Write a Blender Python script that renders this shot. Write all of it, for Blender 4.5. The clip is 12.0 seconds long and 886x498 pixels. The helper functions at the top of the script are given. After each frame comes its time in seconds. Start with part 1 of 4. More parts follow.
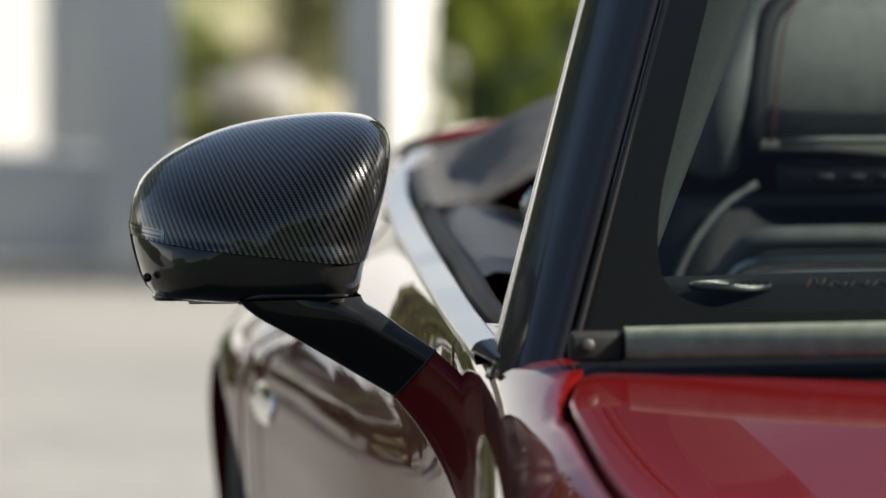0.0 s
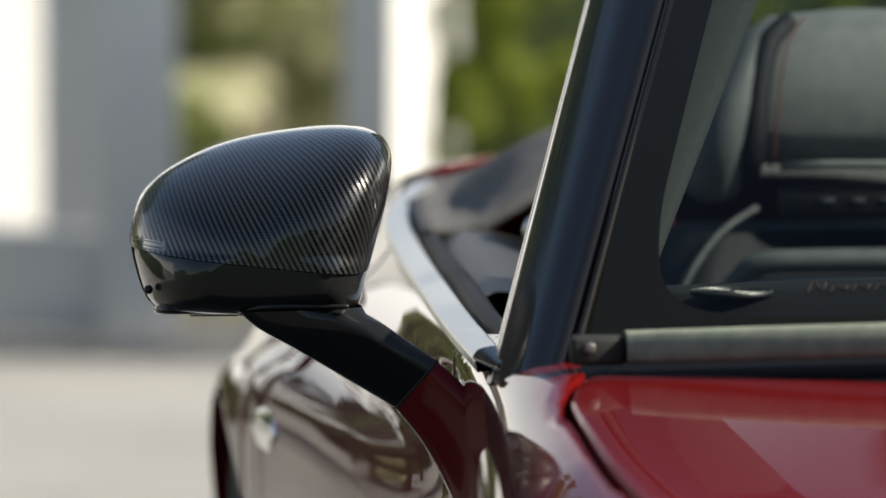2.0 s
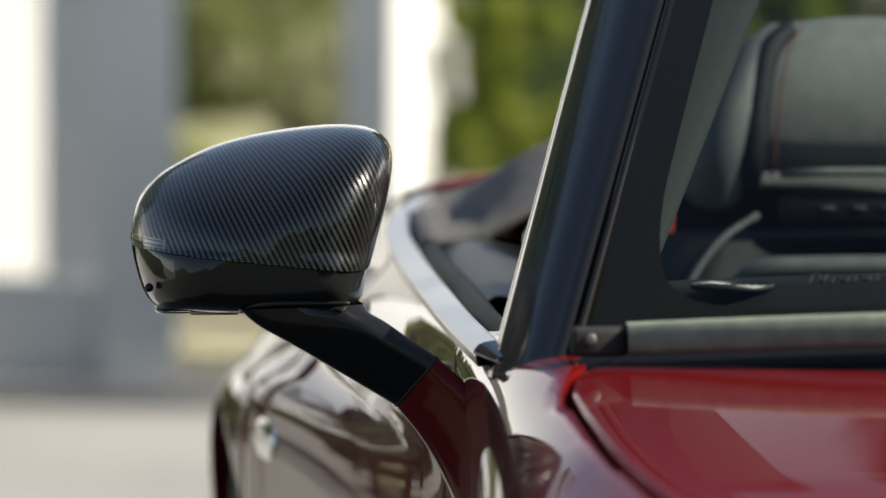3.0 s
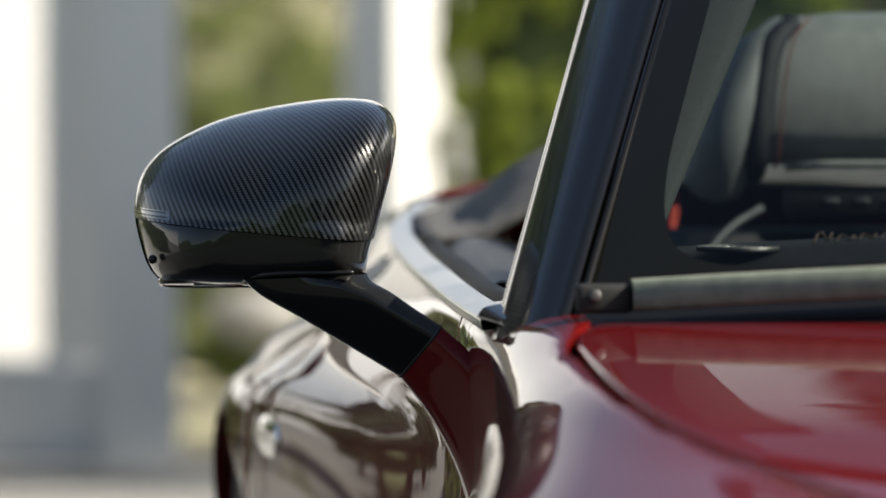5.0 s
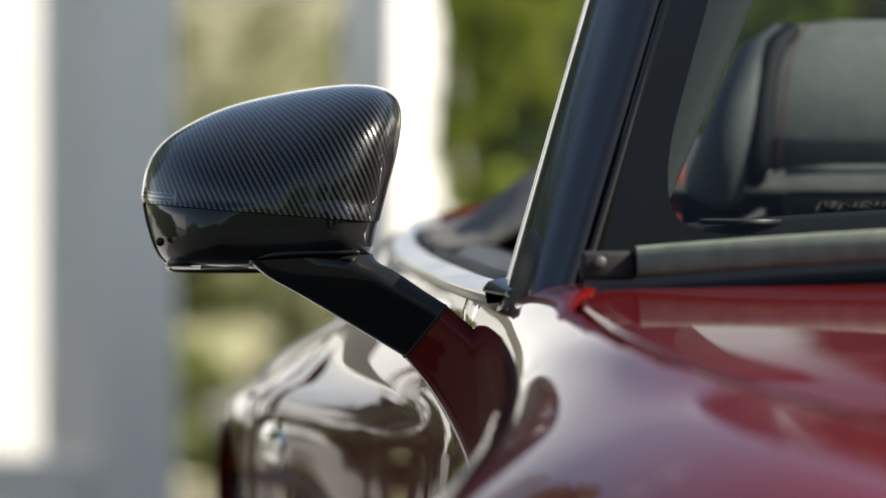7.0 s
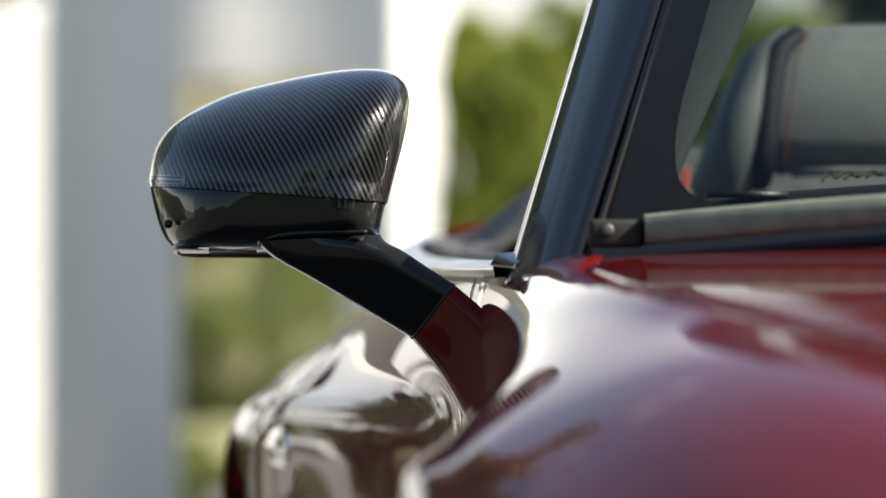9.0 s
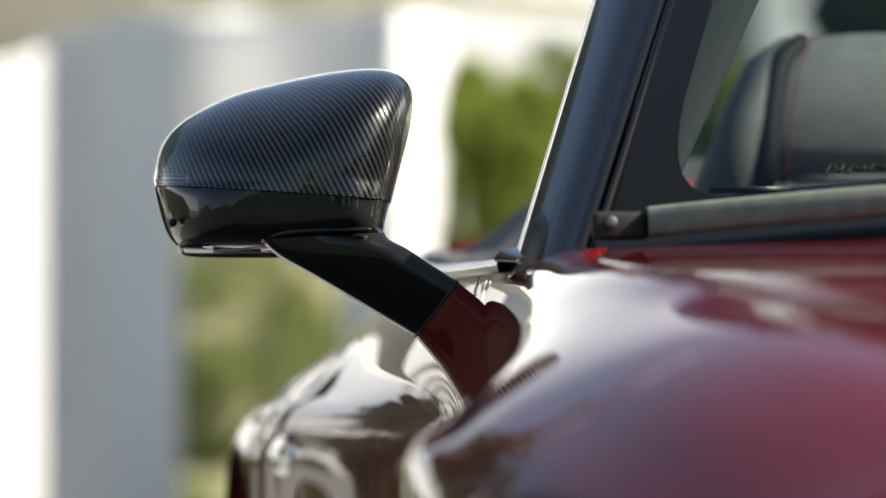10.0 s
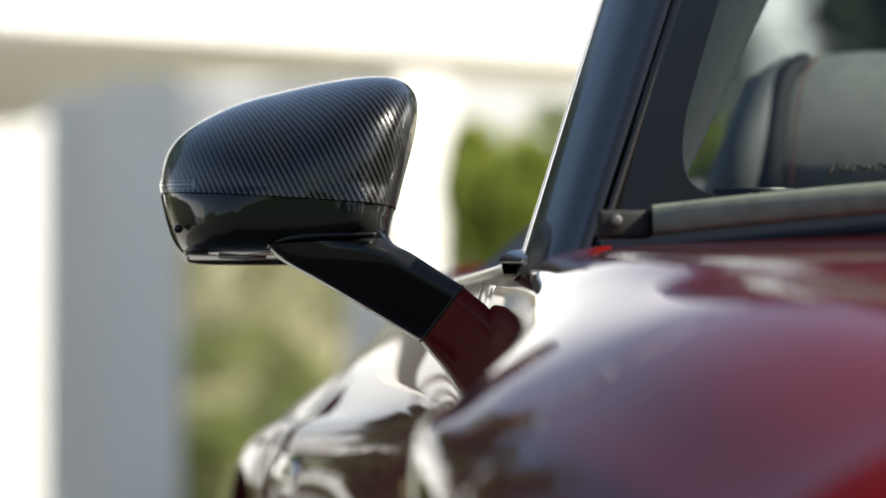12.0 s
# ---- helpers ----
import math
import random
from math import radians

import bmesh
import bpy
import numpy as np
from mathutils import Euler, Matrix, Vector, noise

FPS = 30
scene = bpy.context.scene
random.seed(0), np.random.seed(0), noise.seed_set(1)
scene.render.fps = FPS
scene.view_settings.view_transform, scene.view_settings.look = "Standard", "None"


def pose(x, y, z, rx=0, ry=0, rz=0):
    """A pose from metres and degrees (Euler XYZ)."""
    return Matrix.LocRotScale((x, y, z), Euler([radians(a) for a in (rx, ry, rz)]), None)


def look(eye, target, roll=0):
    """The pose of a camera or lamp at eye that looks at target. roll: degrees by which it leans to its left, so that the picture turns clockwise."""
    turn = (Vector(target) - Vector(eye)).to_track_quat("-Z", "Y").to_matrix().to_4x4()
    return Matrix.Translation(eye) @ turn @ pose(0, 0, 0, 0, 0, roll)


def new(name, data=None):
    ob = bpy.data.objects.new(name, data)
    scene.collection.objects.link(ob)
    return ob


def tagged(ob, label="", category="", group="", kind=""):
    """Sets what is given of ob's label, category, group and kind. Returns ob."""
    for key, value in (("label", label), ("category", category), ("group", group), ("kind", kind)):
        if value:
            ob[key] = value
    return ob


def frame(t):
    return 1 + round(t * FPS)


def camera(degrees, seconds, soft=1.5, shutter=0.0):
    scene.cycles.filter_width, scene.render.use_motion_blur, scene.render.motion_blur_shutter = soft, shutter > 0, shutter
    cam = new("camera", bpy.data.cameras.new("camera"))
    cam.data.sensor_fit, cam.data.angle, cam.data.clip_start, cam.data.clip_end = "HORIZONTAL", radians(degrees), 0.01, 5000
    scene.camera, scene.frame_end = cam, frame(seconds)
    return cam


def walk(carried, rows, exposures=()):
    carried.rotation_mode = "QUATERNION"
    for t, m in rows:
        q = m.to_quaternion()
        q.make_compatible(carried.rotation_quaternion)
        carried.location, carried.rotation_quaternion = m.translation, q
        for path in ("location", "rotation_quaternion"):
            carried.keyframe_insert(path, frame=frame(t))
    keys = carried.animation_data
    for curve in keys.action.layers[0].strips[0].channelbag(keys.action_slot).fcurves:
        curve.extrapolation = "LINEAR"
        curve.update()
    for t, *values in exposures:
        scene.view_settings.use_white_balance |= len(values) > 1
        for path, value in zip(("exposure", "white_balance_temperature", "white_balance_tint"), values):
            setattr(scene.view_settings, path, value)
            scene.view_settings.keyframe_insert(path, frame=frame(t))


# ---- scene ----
cam = camera(8.968, 12.0)
cam.data.dof.use_dof = True
cam.data.dof.focus_distance = 5.13
cam.data.dof.aperture_fstop = 4.8
walk(cam, [
    (0.0, pose(-1.1035, -5.1567, 1.4823, 84.527, 0, -3.656)),
    (0.5, pose(-1.1042, -5.1578, 1.4736, 84.648, 0, -3.663)),
    (1.0, pose(-1.1040, -5.1602, 1.4568, 84.880, 0, -3.657)),
    (1.5, pose(-1.1060, -5.1617, 1.4312, 85.201, 0, -3.673)),
    (2.0, pose(-1.1057, -5.1650, 1.4041, 85.517, 0, -3.662)),
    (2.5, pose(-1.1064, -5.1671, 1.3743, 85.853, 0, -3.665)),
    (3.0, pose(-1.1068, -5.1658, 1.3414, 86.190, 0, -3.666)),
    (5.0, pose(-1.1102, -5.1636, 1.2033, 87.429, 0, -3.663)),
    (5.5, pose(-1.1118, -5.1745, 1.1680, 87.767, 0, -3.665)),
    (6.0, pose(-1.1161, -5.1915, 1.1320, 88.126, 0, -3.690)),
    (6.5, pose(-1.1198, -5.2045, 1.0977, 88.474, 0, -3.708)),
    (7.0, pose(-1.1226, -5.2155, 1.0628, 88.820, 0, -3.714)),
    (9.0, pose(-1.1303, -5.2269, 0.9301, 90.096, 0, -3.714)),
    (9.5, pose(-1.1322, -5.2348, 0.8968, 90.449, 0, -3.711)),
    (10.0, pose(-1.1348, -5.2404, 0.8703, 90.736, 0, -3.717)),
    (10.5, pose(-1.1363, -5.2450, 0.8456, 91.020, 0, -3.709)),
    (11.0, pose(-1.1392, -5.2531, 0.8229, 91.288, 0, -3.721)),
    (11.5, pose(-1.1389, -5.2553, 0.8077, 91.473, 0, -3.706)),
    (12.0, pose(-1.1402, -5.2553, 0.7977, 91.586, 0, -3.716)),
], [(0.0, 0.90, 7150, 10), (6.0, 0.93, 7150, 10), (9.0, 1.11, 7050, 10), (12.0, 1.11, 7050, 10)])

# ---- light ----
SUN_AZ, SUN_EL = 106.5, 38.0          # degrees: azimuth clockwise from +y, elevation
to_sun = Vector((math.sin(radians(SUN_AZ)) * math.cos(radians(SUN_EL)),
                 math.cos(radians(SUN_AZ)) * math.cos(radians(SUN_EL)), math.sin(radians(SUN_EL))))
world = bpy.data.worlds.new("sky")
scene.world = world
world.use_nodes = True
wn = world.node_tree.nodes
sky = wn.new("ShaderNodeTexSky")
sky.sky_type, sky.sun_disc = "NISHITA", False
sky.sun_elevation, sky.sun_rotation = radians(SUN_EL), radians(SUN_AZ)
sky.air_density, sky.dust_density, sky.ozone_density = 0.8, 0.8, 0.8
wn["Background"].inputs["Strength"].default_value = 0.071
world.node_tree.links.new(sky.outputs["Color"], wn["Background"].inputs["Color"])
sun = new("sun", bpy.data.lights.new("sun", "SUN"))
sun.data.energy, sun.data.angle, sun.data.color = 4.5, radians(0.53), (1.0, 0.96, 0.90)
sun.matrix_world = look(to_sun * 60, (0, 0, 0))

# ---- materials ----
def material(name, base=(0.5, 0.5, 0.5), rough=0.5, metal=0.0, coat=0.0, coat_rough=0.03, spec=0.5, ior=1.5):
    m = bpy.data.materials.new(name)
    m.use_nodes = True
    b = m.node_tree.nodes["Principled BSDF"]
    b.inputs["Base Color"].default_value = (*base, 1)
    b.inputs["Roughness"].default_value = rough
    b.inputs["Metallic"].default_value = metal
    b.inputs["Coat Weight"].default_value = coat
    b.inputs["Coat Roughness"].default_value = coat_rough
    b.inputs["Specular IOR Level"].default_value = spec
    b.inputs["IOR"].default_value = ior
    return m


def nodes_of(m):
    t = m.node_tree
    return t.nodes, t.links, t.nodes["Principled BSDF"]


def vary(m, scale, dark, light, detail=6.0, coords="Object", bump=0.0, bump_scale=None, rough=None, second=None):
    """Mottle the base colour between two colours at one or two scales, with fine relief."""
    n, l, b = nodes_of(m)
    tc = n.new("ShaderNodeTexCoord")
    a = n.new("ShaderNodeTexNoise")
    a.inputs["Scale"].default_value, a.inputs["Detail"].default_value = scale, detail
    l.new(tc.outputs[coords], a.inputs["Vector"])
    fac = a.outputs["Fac"]
    if second:
        c = n.new("ShaderNodeTexNoise")
        c.inputs["Scale"].default_value, c.inputs["Detail"].default_value = second, 4.0
        l.new(tc.outputs[coords], c.inputs["Vector"])
        mixer = n.new("ShaderNodeMath")
        mixer.operation = "MULTIPLY_ADD"
        mixer.inputs[1].default_value = 0.5
        l.new(c.outputs["Fac"], mixer.inputs[0])
        half = n.new("ShaderNodeMath")
        half.operation = "MULTIPLY"
        half.inputs[1].default_value = 0.5
        l.new(fac, half.inputs[0])
        l.new(half.outputs[0], mixer.inputs[2])
        fac = mixer.outputs[0]
    r = n.new("ShaderNodeValToRGB")
    r.color_ramp.elements[0].position, r.color_ramp.elements[1].position = 0.32, 0.68
    r.color_ramp.elements[0].color, r.color_ramp.elements[1].color = (*dark, 1), (*light, 1)
    l.new(fac, r.inputs["Fac"])
    l.new(r.outputs["Color"], b.inputs["Base Color"])
    if rough:
        k = n.new("ShaderNodeMapRange")
        k.inputs["To Min"].default_value, k.inputs["To Max"].default_value = rough
        l.new(fac, k.inputs["Value"])
        l.new(k.outputs["Result"], b.inputs["Roughness"])
    if bump:
        w = n.new("ShaderNodeTexNoise")
        w.inputs["Scale"].default_value, w.inputs["Detail"].default_value = bump_scale or scale * 8, 5.0
        l.new(tc.outputs[coords], w.inputs["Vector"])
        q = n.new("ShaderNodeBump")
        q.inputs["Strength"].default_value, q.inputs["Distance"].default_value = bump, 0.01
        l.new(w.outputs["Fac"], q.inputs["Height"])
        l.new(q.outputs["Normal"], b.inputs["Normal"])
    return m


def carbon_weave():
    """Lacquered 2x2 twill carbon: narrow tows in slanting ribs, on UVs in metres."""
    m = material("carbon_fibre", (0.02, 0.02, 0.022), 0.35, 0.85, 1.0, 0.015)
    n, l, b = nodes_of(m)

    def math_node(op, a, bb=None, c=None):
        k = n.new("ShaderNodeMath")
        k.operation = op
        for i, v in enumerate((a, bb, c)):
            if v is None:
                continue
            if isinstance(v, (int, float)):
                k.inputs[i].default_value = v
            else:
                l.new(v, k.inputs[i])
        return k.outputs[0]

    uv = n.new("ShaderNodeTexCoord")
    rot = n.new("ShaderNodeMapping")
    rot.inputs["Rotation"].default_value = (0, 0, radians(18))
    l.new(uv.outputs["UV"], rot.inputs["Vector"])
    sep = n.new("ShaderNodeSeparateXYZ")
    l.new(rot.outputs["Vector"], sep.inputs[0])
    tow = 1 / TOW
    u = math_node("MULTIPLY", sep.outputs["X"], tow)
    v = math_node("MULTIPLY", sep.outputs["Y"], tow)
    iu, iv = math_node("FLOOR", u), math_node("FLOOR", v)
    fu, fv = math_node("FRACT", u), math_node("FRACT", v)
    k = math_node("FLOORED_MODULO", math_node("ADD", iu, iv), 4.0)
    over = math_node("LESS_THAN", k, 1.5)                     # 1: the upright tow lies on top
    # each tow bows across its width
    bu = math_node("SINE", math_node("MULTIPLY", fu, math.pi))
    bv = math_node("SINE", math_node("MULTIPLY", fv, math.pi))
    bow = math_node("ADD", math_node("MULTIPLY", over, bu),
                    math_node("MULTIPLY", math_node("SUBTRACT", 1.0, over), bv))
    # fine filaments along the tows
    fil = n.new("ShaderNodeTexNoise")
    fil.inputs["Scale"].default_value = 3000.0
    l.new(rot.outputs["Vector"], fil.inputs["Vector"])
    tone = math_node("MULTIPLY_ADD", over, 0.97, 0.02)
    tone = math_node("MULTIPLY", tone, math_node("MULTIPLY_ADD", bow, 0.6, 0.4))
    tone = math_node("MULTIPLY", tone, math_node("MULTIPLY_ADD", fil.outputs["Fac"], 0.6, 0.7))
    ramp = n.new("ShaderNodeValToRGB")
    ramp.color_ramp.elements[0].color = (0.002, 0.002, 0.002, 1)
    ramp.color_ramp.elements[1].color = (0.128, 0.130, 0.127, 1)
    l.new(tone, ramp.inputs["Fac"])
    l.new(ramp.outputs["Color"], b.inputs["Base Color"])
    bump = n.new("ShaderNodeBump")
    bump.inputs["Strength"].default_value, bump.inputs["Distance"].default_value = 0.25, 0.0006
    l.new(bow, bump.inputs["Height"])
    l.new(bump.outputs["Normal"], b.inputs["Normal"])
    b.inputs["Specular IOR Level"].default_value = 0.06
    b.inputs["Coat IOR"].default_value = 1.36
    return m


TOW = 0.0018
red_paint = material("red_paint", (0.16, 0.003, 0.004), 0.5, 0.0, 1.0, 0.012, spec=0.05)
vary(red_paint, 900.0, (0.110, 0.0027, 0.0025), (0.150, 0.0040, 0.0034), 2.0)
red_paint.node_tree.nodes["Principled BSDF"].inputs["Coat IOR"].default_value = 1.25
gloss_black = material("gloss_black", (0.010, 0.0105, 0.010), 0.4, 0.0, 1.0, 0.02, spec=0.1)
gloss_black.node_tree.nodes["Principled BSDF"].inputs["Coat IOR"].default_value = 1.36
pillar_black = material("piano_black", (0.004, 0.0042, 0.0045), 0.4, 0.0, 1.0, 0.07, spec=0.05)
pillar_black.node_tree.nodes["Principled BSDF"].inputs["Coat IOR"].default_value = 1.27
satin_black = material("satin_black", (0.012, 0.012, 0.013), 0.42)
vary(satin_black, 160.0, (0.009, 0.009, 0.010), (0.016, 0.016, 0.017), bump=0.08, bump_scale=900)
carbon = carbon_weave()
chrome = material("chrome", (0.86, 0.86, 0.85), 0.06, 1.0)
satin_alu = material("satin_aluminium", (0.93, 0.92, 0.88), 0.30, 0.95)
cowl_grey = material("cowl_plastic", (0.05, 0.05, 0.045), 0.75, spec=0.15)
vary(cowl_grey, 60.0, (0.17, 0.20, 0.16), (0.235, 0.265, 0.21), bump=0.1, bump_scale=1500)
block_grey = material("dark_grey_plastic", (0.03, 0.031, 0.03), 0.6, spec=0.2)
vary(block_grey, 80.0, (0.024, 0.025, 0.024), (0.038, 0.039, 0.037), bump=0.1, bump_scale=1500)
rubber = material("rubber", (0.005, 0.005, 0.005), 0.5, spec=0.2)
frit = material("ceramic_frit", (0.024, 0.0225, 0.020), 0.6, spec=0.1)
leather_dark = material("dark_leather", (0.014, 0.015, 0.018), 0.55, spec=0.25)
vary(leather_dark, 90.0, (0.011, 0.012, 0.014), (0.02, 0.021, 0.024), bump=0.25, bump_scale=1200)
door_leather = material("door_leather", (0.045, 0.045, 0.044), 0.38)
vary(door_leather, 70.0, (0.036, 0.036, 0.036), (0.055, 0.055, 0.053), bump=0.15, bump_scale=1200)
leather_grey = material("grey_leather", (0.16, 0.165, 0.165), 0.5)
vary(leather_grey, 40.0, (0.21, 0.225, 0.22), (0.27, 0.285, 0.275), bump=0.25, bump_scale=1200)
pale_leather = material("pale_leather", (0.28, 0.30, 0.31), 0.5)
vary(pale_leather, 40.0, (0.12, 0.132, 0.134), (0.16, 0.174, 0.176), bump=0.2, bump_scale=1200)
seat_grey = material("slate_leather", (0.07, 0.078, 0.082), 0.5)
vary(seat_grey, 60.0, (0.055, 0.062, 0.068), (0.09, 0.10, 0.105), bump=0.2, bump_scale=1200)
stitch_red = material("red_stitching", (0.14, 0.03, 0.022), 0.7)
belt_red = material("red_webbing", (0.45, 0.04, 0.02), 0.7)
trim_grey = material("pillar_cloth", (0.10, 0.12, 0.12), 0.9)
vary(trim_grey, 300.0, (0.022, 0.028, 0.027), (0.034, 0.042, 0.040), bump=0.3, bump_scale=2500)
tonneau_cloth = material("black_cloth", (0.016, 0.016, 0.017), 0.7)
vary(tonneau_cloth, 25.0, (0.09, 0.09, 0.088), (0.14, 0.14, 0.136), bump=0.3, bump_scale=1800)
dull_metal = material("dull_metal", (0.30, 0.30, 0.29), 0.45, 1.0)
screw_grey = material("zinc_screw", (0.13, 0.13, 0.125), 0.55, 0.6)
silver = material("brushed_silver", (0.6, 0.6, 0.6), 0.25, 1.0)
mirror_glass = material("mirror_glass", (0.9, 0.9, 0.9), 0.01, 1.0)
lens_smoke = material("clear_lens", (0.12, 0.125, 0.125), 0.12, 0.3, 1.0, 0.01)
tyre_rubber = material("tyre_rubber", (0.012, 0.012, 0.012), 0.75)
rim_metal = material("rim_metal", (0.25, 0.25, 0.26), 0.28, 1.0)


def clear_glass(name, tint):
    m = bpy.data.materials.new(name)
    m.use_nodes = True
    n, l = m.node_tree.nodes, m.node_tree.links
    n.remove(n["Principled BSDF"])
    tr, gl, mix, fr = (n.new("ShaderNodeBsdfTransparent"), n.new("ShaderNodeBsdfGlossy"),
                       n.new("ShaderNodeMixShader"), n.new("ShaderNodeFresnel"))
    tr.inputs["Color"].default_value = (*tint, 1)
    gl.inputs["Roughness"].default_value = 0.0
    fr.inputs["IOR"].default_value = 1.22
    l.new(fr.outputs[0], mix.inputs[0])
    l.new(tr.outputs[0], mix.inputs[1])
    l.new(gl.outputs[0], mix.inputs[2])
    l.new(mix.outputs[0], n["Material Output"].inputs["Surface"])
    return m


screen_glass = clear_glass("windscreen_glass", (0.39, 0.445, 0.435))

paving = material("pale_paving", (0.48, 0.46, 0.42), 0.75)
vary(paving, 0.6, (0.25, 0.248, 0.236), (0.36, 0.357, 0.338), second=9.0, bump=0.25, bump_scale=60)
stucco = material("white_render", (0.78, 0.77, 0.74), 0.85)
vary(stucco, 1.2, (0.76, 0.765, 0.755), (0.84, 0.845, 0.835), second=30.0, bump=0.2, bump_scale=220)
asphalt = material("asphalt", (0.05, 0.05, 0.05), 0.85)
vary(asphalt, 1.0, (0.06, 0.06, 0.055), (0.095, 0.093, 0.085), second=40.0, bump=0.4, bump_scale=180)


# self-lit white that fades out upwards, for the haze sheet
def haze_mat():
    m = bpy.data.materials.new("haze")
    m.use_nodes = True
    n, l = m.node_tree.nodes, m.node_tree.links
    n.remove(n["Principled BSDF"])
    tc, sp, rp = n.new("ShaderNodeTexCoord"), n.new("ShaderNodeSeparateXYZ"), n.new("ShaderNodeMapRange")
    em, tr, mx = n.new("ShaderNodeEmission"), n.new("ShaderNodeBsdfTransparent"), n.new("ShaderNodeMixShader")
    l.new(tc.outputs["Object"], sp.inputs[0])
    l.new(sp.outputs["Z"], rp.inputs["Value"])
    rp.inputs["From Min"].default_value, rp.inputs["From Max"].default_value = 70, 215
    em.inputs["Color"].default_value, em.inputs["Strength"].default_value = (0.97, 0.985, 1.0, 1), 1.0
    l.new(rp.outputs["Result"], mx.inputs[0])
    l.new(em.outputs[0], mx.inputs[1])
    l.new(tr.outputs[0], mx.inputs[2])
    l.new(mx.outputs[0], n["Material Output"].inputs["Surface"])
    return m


haze = haze_mat()
soil = material("dry_soil", (0.22, 0.17, 0.11), 0.95)
vary(soil, 2.0, (0.15, 0.115, 0.075), (0.30, 0.24, 0.16), second=20.0, bump=0.5, bump_scale=40)
garden_mix = material("garden_bed", (0.2, 0.2, 0.1), 0.95)
vary(garden_mix, 0.9, (0.20, 0.22, 0.10), (0.58, 0.52, 0.40), second=4.0, bump=0.6, bump_scale=60)
bark = material("bark", (0.12, 0.085, 0.055), 0.95)
vary(bark, 12.0, (0.07, 0.05, 0.035), (0.18, 0.13, 0.09), bump=0.6, bump_scale=50)


def leaf_mat(name, dark, light, through_light=0.35):
    m = material(name, light, 0.55)
    n, l, b = nodes_of(m)
    geo = n.new("ShaderNodeNewGeometry")
    r = n.new("ShaderNodeValToRGB")
    r.color_ramp.elements[0].color, r.color_ramp.elements[1].color = (*dark, 1), (*light, 1)
    l.new(geo.outputs["Random Per Island"], r.inputs["Fac"])
    l.new(r.outputs["Color"], b.inputs["Base Color"])
    tl, mx, out = n.new("ShaderNodeBsdfTranslucent"), n.new("ShaderNodeMixShader"), n["Material Output"]
    l.new(r.outputs["Color"], tl.inputs["Color"])
    mx.inputs[0].default_value = through_light
    l.new(b.outputs[0], mx.inputs[1])
    l.new(tl.outputs[0], mx.inputs[2])
    l.new(mx.outputs[0], out.inputs["Surface"])
    return m


leaf_hedge = leaf_mat("hedge_leaves", (0.10, 0.14, 0.035), (0.31, 0.35, 0.12))
leaf_olive = leaf_mat("olive_leaves", (0.18, 0.20, 0.09), (0.42, 0.43, 0.26))
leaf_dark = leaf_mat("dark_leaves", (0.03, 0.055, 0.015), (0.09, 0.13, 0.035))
# lifted above the other leaf colours to put sun on the hedge's shaded face
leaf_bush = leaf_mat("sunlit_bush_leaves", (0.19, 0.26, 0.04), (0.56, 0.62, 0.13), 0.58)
hedge_green = material("clipped_hedge", (0.04, 0.06, 0.02), 0.8, spec=0.2)
vary(hedge_green, 1.5, (0.02, 0.032, 0.01), (0.06, 0.085, 0.028), second=14.0, bump=0.8, bump_scale=9)
petal = leaf_mat("white_petals", (0.78, 0.77, 0.76), (0.86, 0.86, 0.85))


# ---- building blocks ----
def mesh_from(bm, name, mat, smooth=True):
    me = bpy.data.meshes.new(name)
    bmesh.ops.recalc_face_normals(bm, faces=bm.faces)
    for f in bm.faces:
        f.smooth = smooth
    bm.to_mesh(me)
    bm.free()
    for m in mat if isinstance(mat, (list, tuple)) else (mat,):
        me.materials.append(m)
    return me


def part(name, bm, mat, parent, label="", smooth=True):
    ob = new(name, mesh_from(bm, name, mat, smooth))
    ob.parent = parent
    return tagged(ob, label)


def thing(name, label, category, group="", kind="", at=(0, 0, 0)):
    ob = new(name)
    ob.empty_display_size = 0.1
    ob.location = at
    return tagged(ob, label, category, group, kind)


def curve(keys, x):
    """Smooth value at x through keys [(x, value), ...] (cubic Hermite, finite-difference slopes)."""
    xs, ys = [k[0] for k in keys], [k[1] for k in keys]
    if x <= xs[0]:
        return ys[0]
    if x >= xs[-1]:
        return ys[-1]
    i = next(k for k in range(len(xs) - 1) if xs[k] <= x <= xs[k + 1])

    def slope(k):
        if k == 0:
            return (ys[1] - ys[0]) / (xs[1] - xs[0])
        if k == len(xs) - 1:
            return (ys[-1] - ys[-2]) / (xs[-1] - xs[-2])
        a, c = (ys[k] - ys[k - 1]) / (xs[k] - xs[k - 1]), (ys[k + 1] - ys[k]) / (xs[k + 1] - xs[k])
        return 0.0 if a * c < 0 else (a + c) / 2
    h = xs[i + 1] - xs[i]
    s = (x - xs[i]) / h
    return ((1 + 2 * s) * (1 - s) ** 2 * ys[i] + s * (1 - s) ** 2 * h * slope(i)
            + s * s * (3 - 2 * s) * ys[i + 1] + s * s * (s - 1) * h * slope(i + 1))


def spline(points, count, closed=False):
    """Catmull-Rom through points (tuples), evenly resampled to count points."""
    p = [Vector(q) for q in points]
    n, dense = len(p), []
    for i in range(n if closed else n - 1):
        a = p[(i - 1) % n] if closed or i else p[0] * 2 - p[1]
        b, c = p[i], p[(i + 1) % n]
        d = p[(i + 2) % n] if closed or i + 2 < n else c * 2 - b
        for k in range(16):
            s = k / 16
            dense.append(0.5 * ((2 * b) + (c - a) * s + (2 * a - 5 * b + 4 * c - d) * s * s + (3 * b - a - 3 * c + d) * s ** 3))
    dense.append(p[0].copy() if closed else p[-1].copy())
    return resample(dense, count, closed)


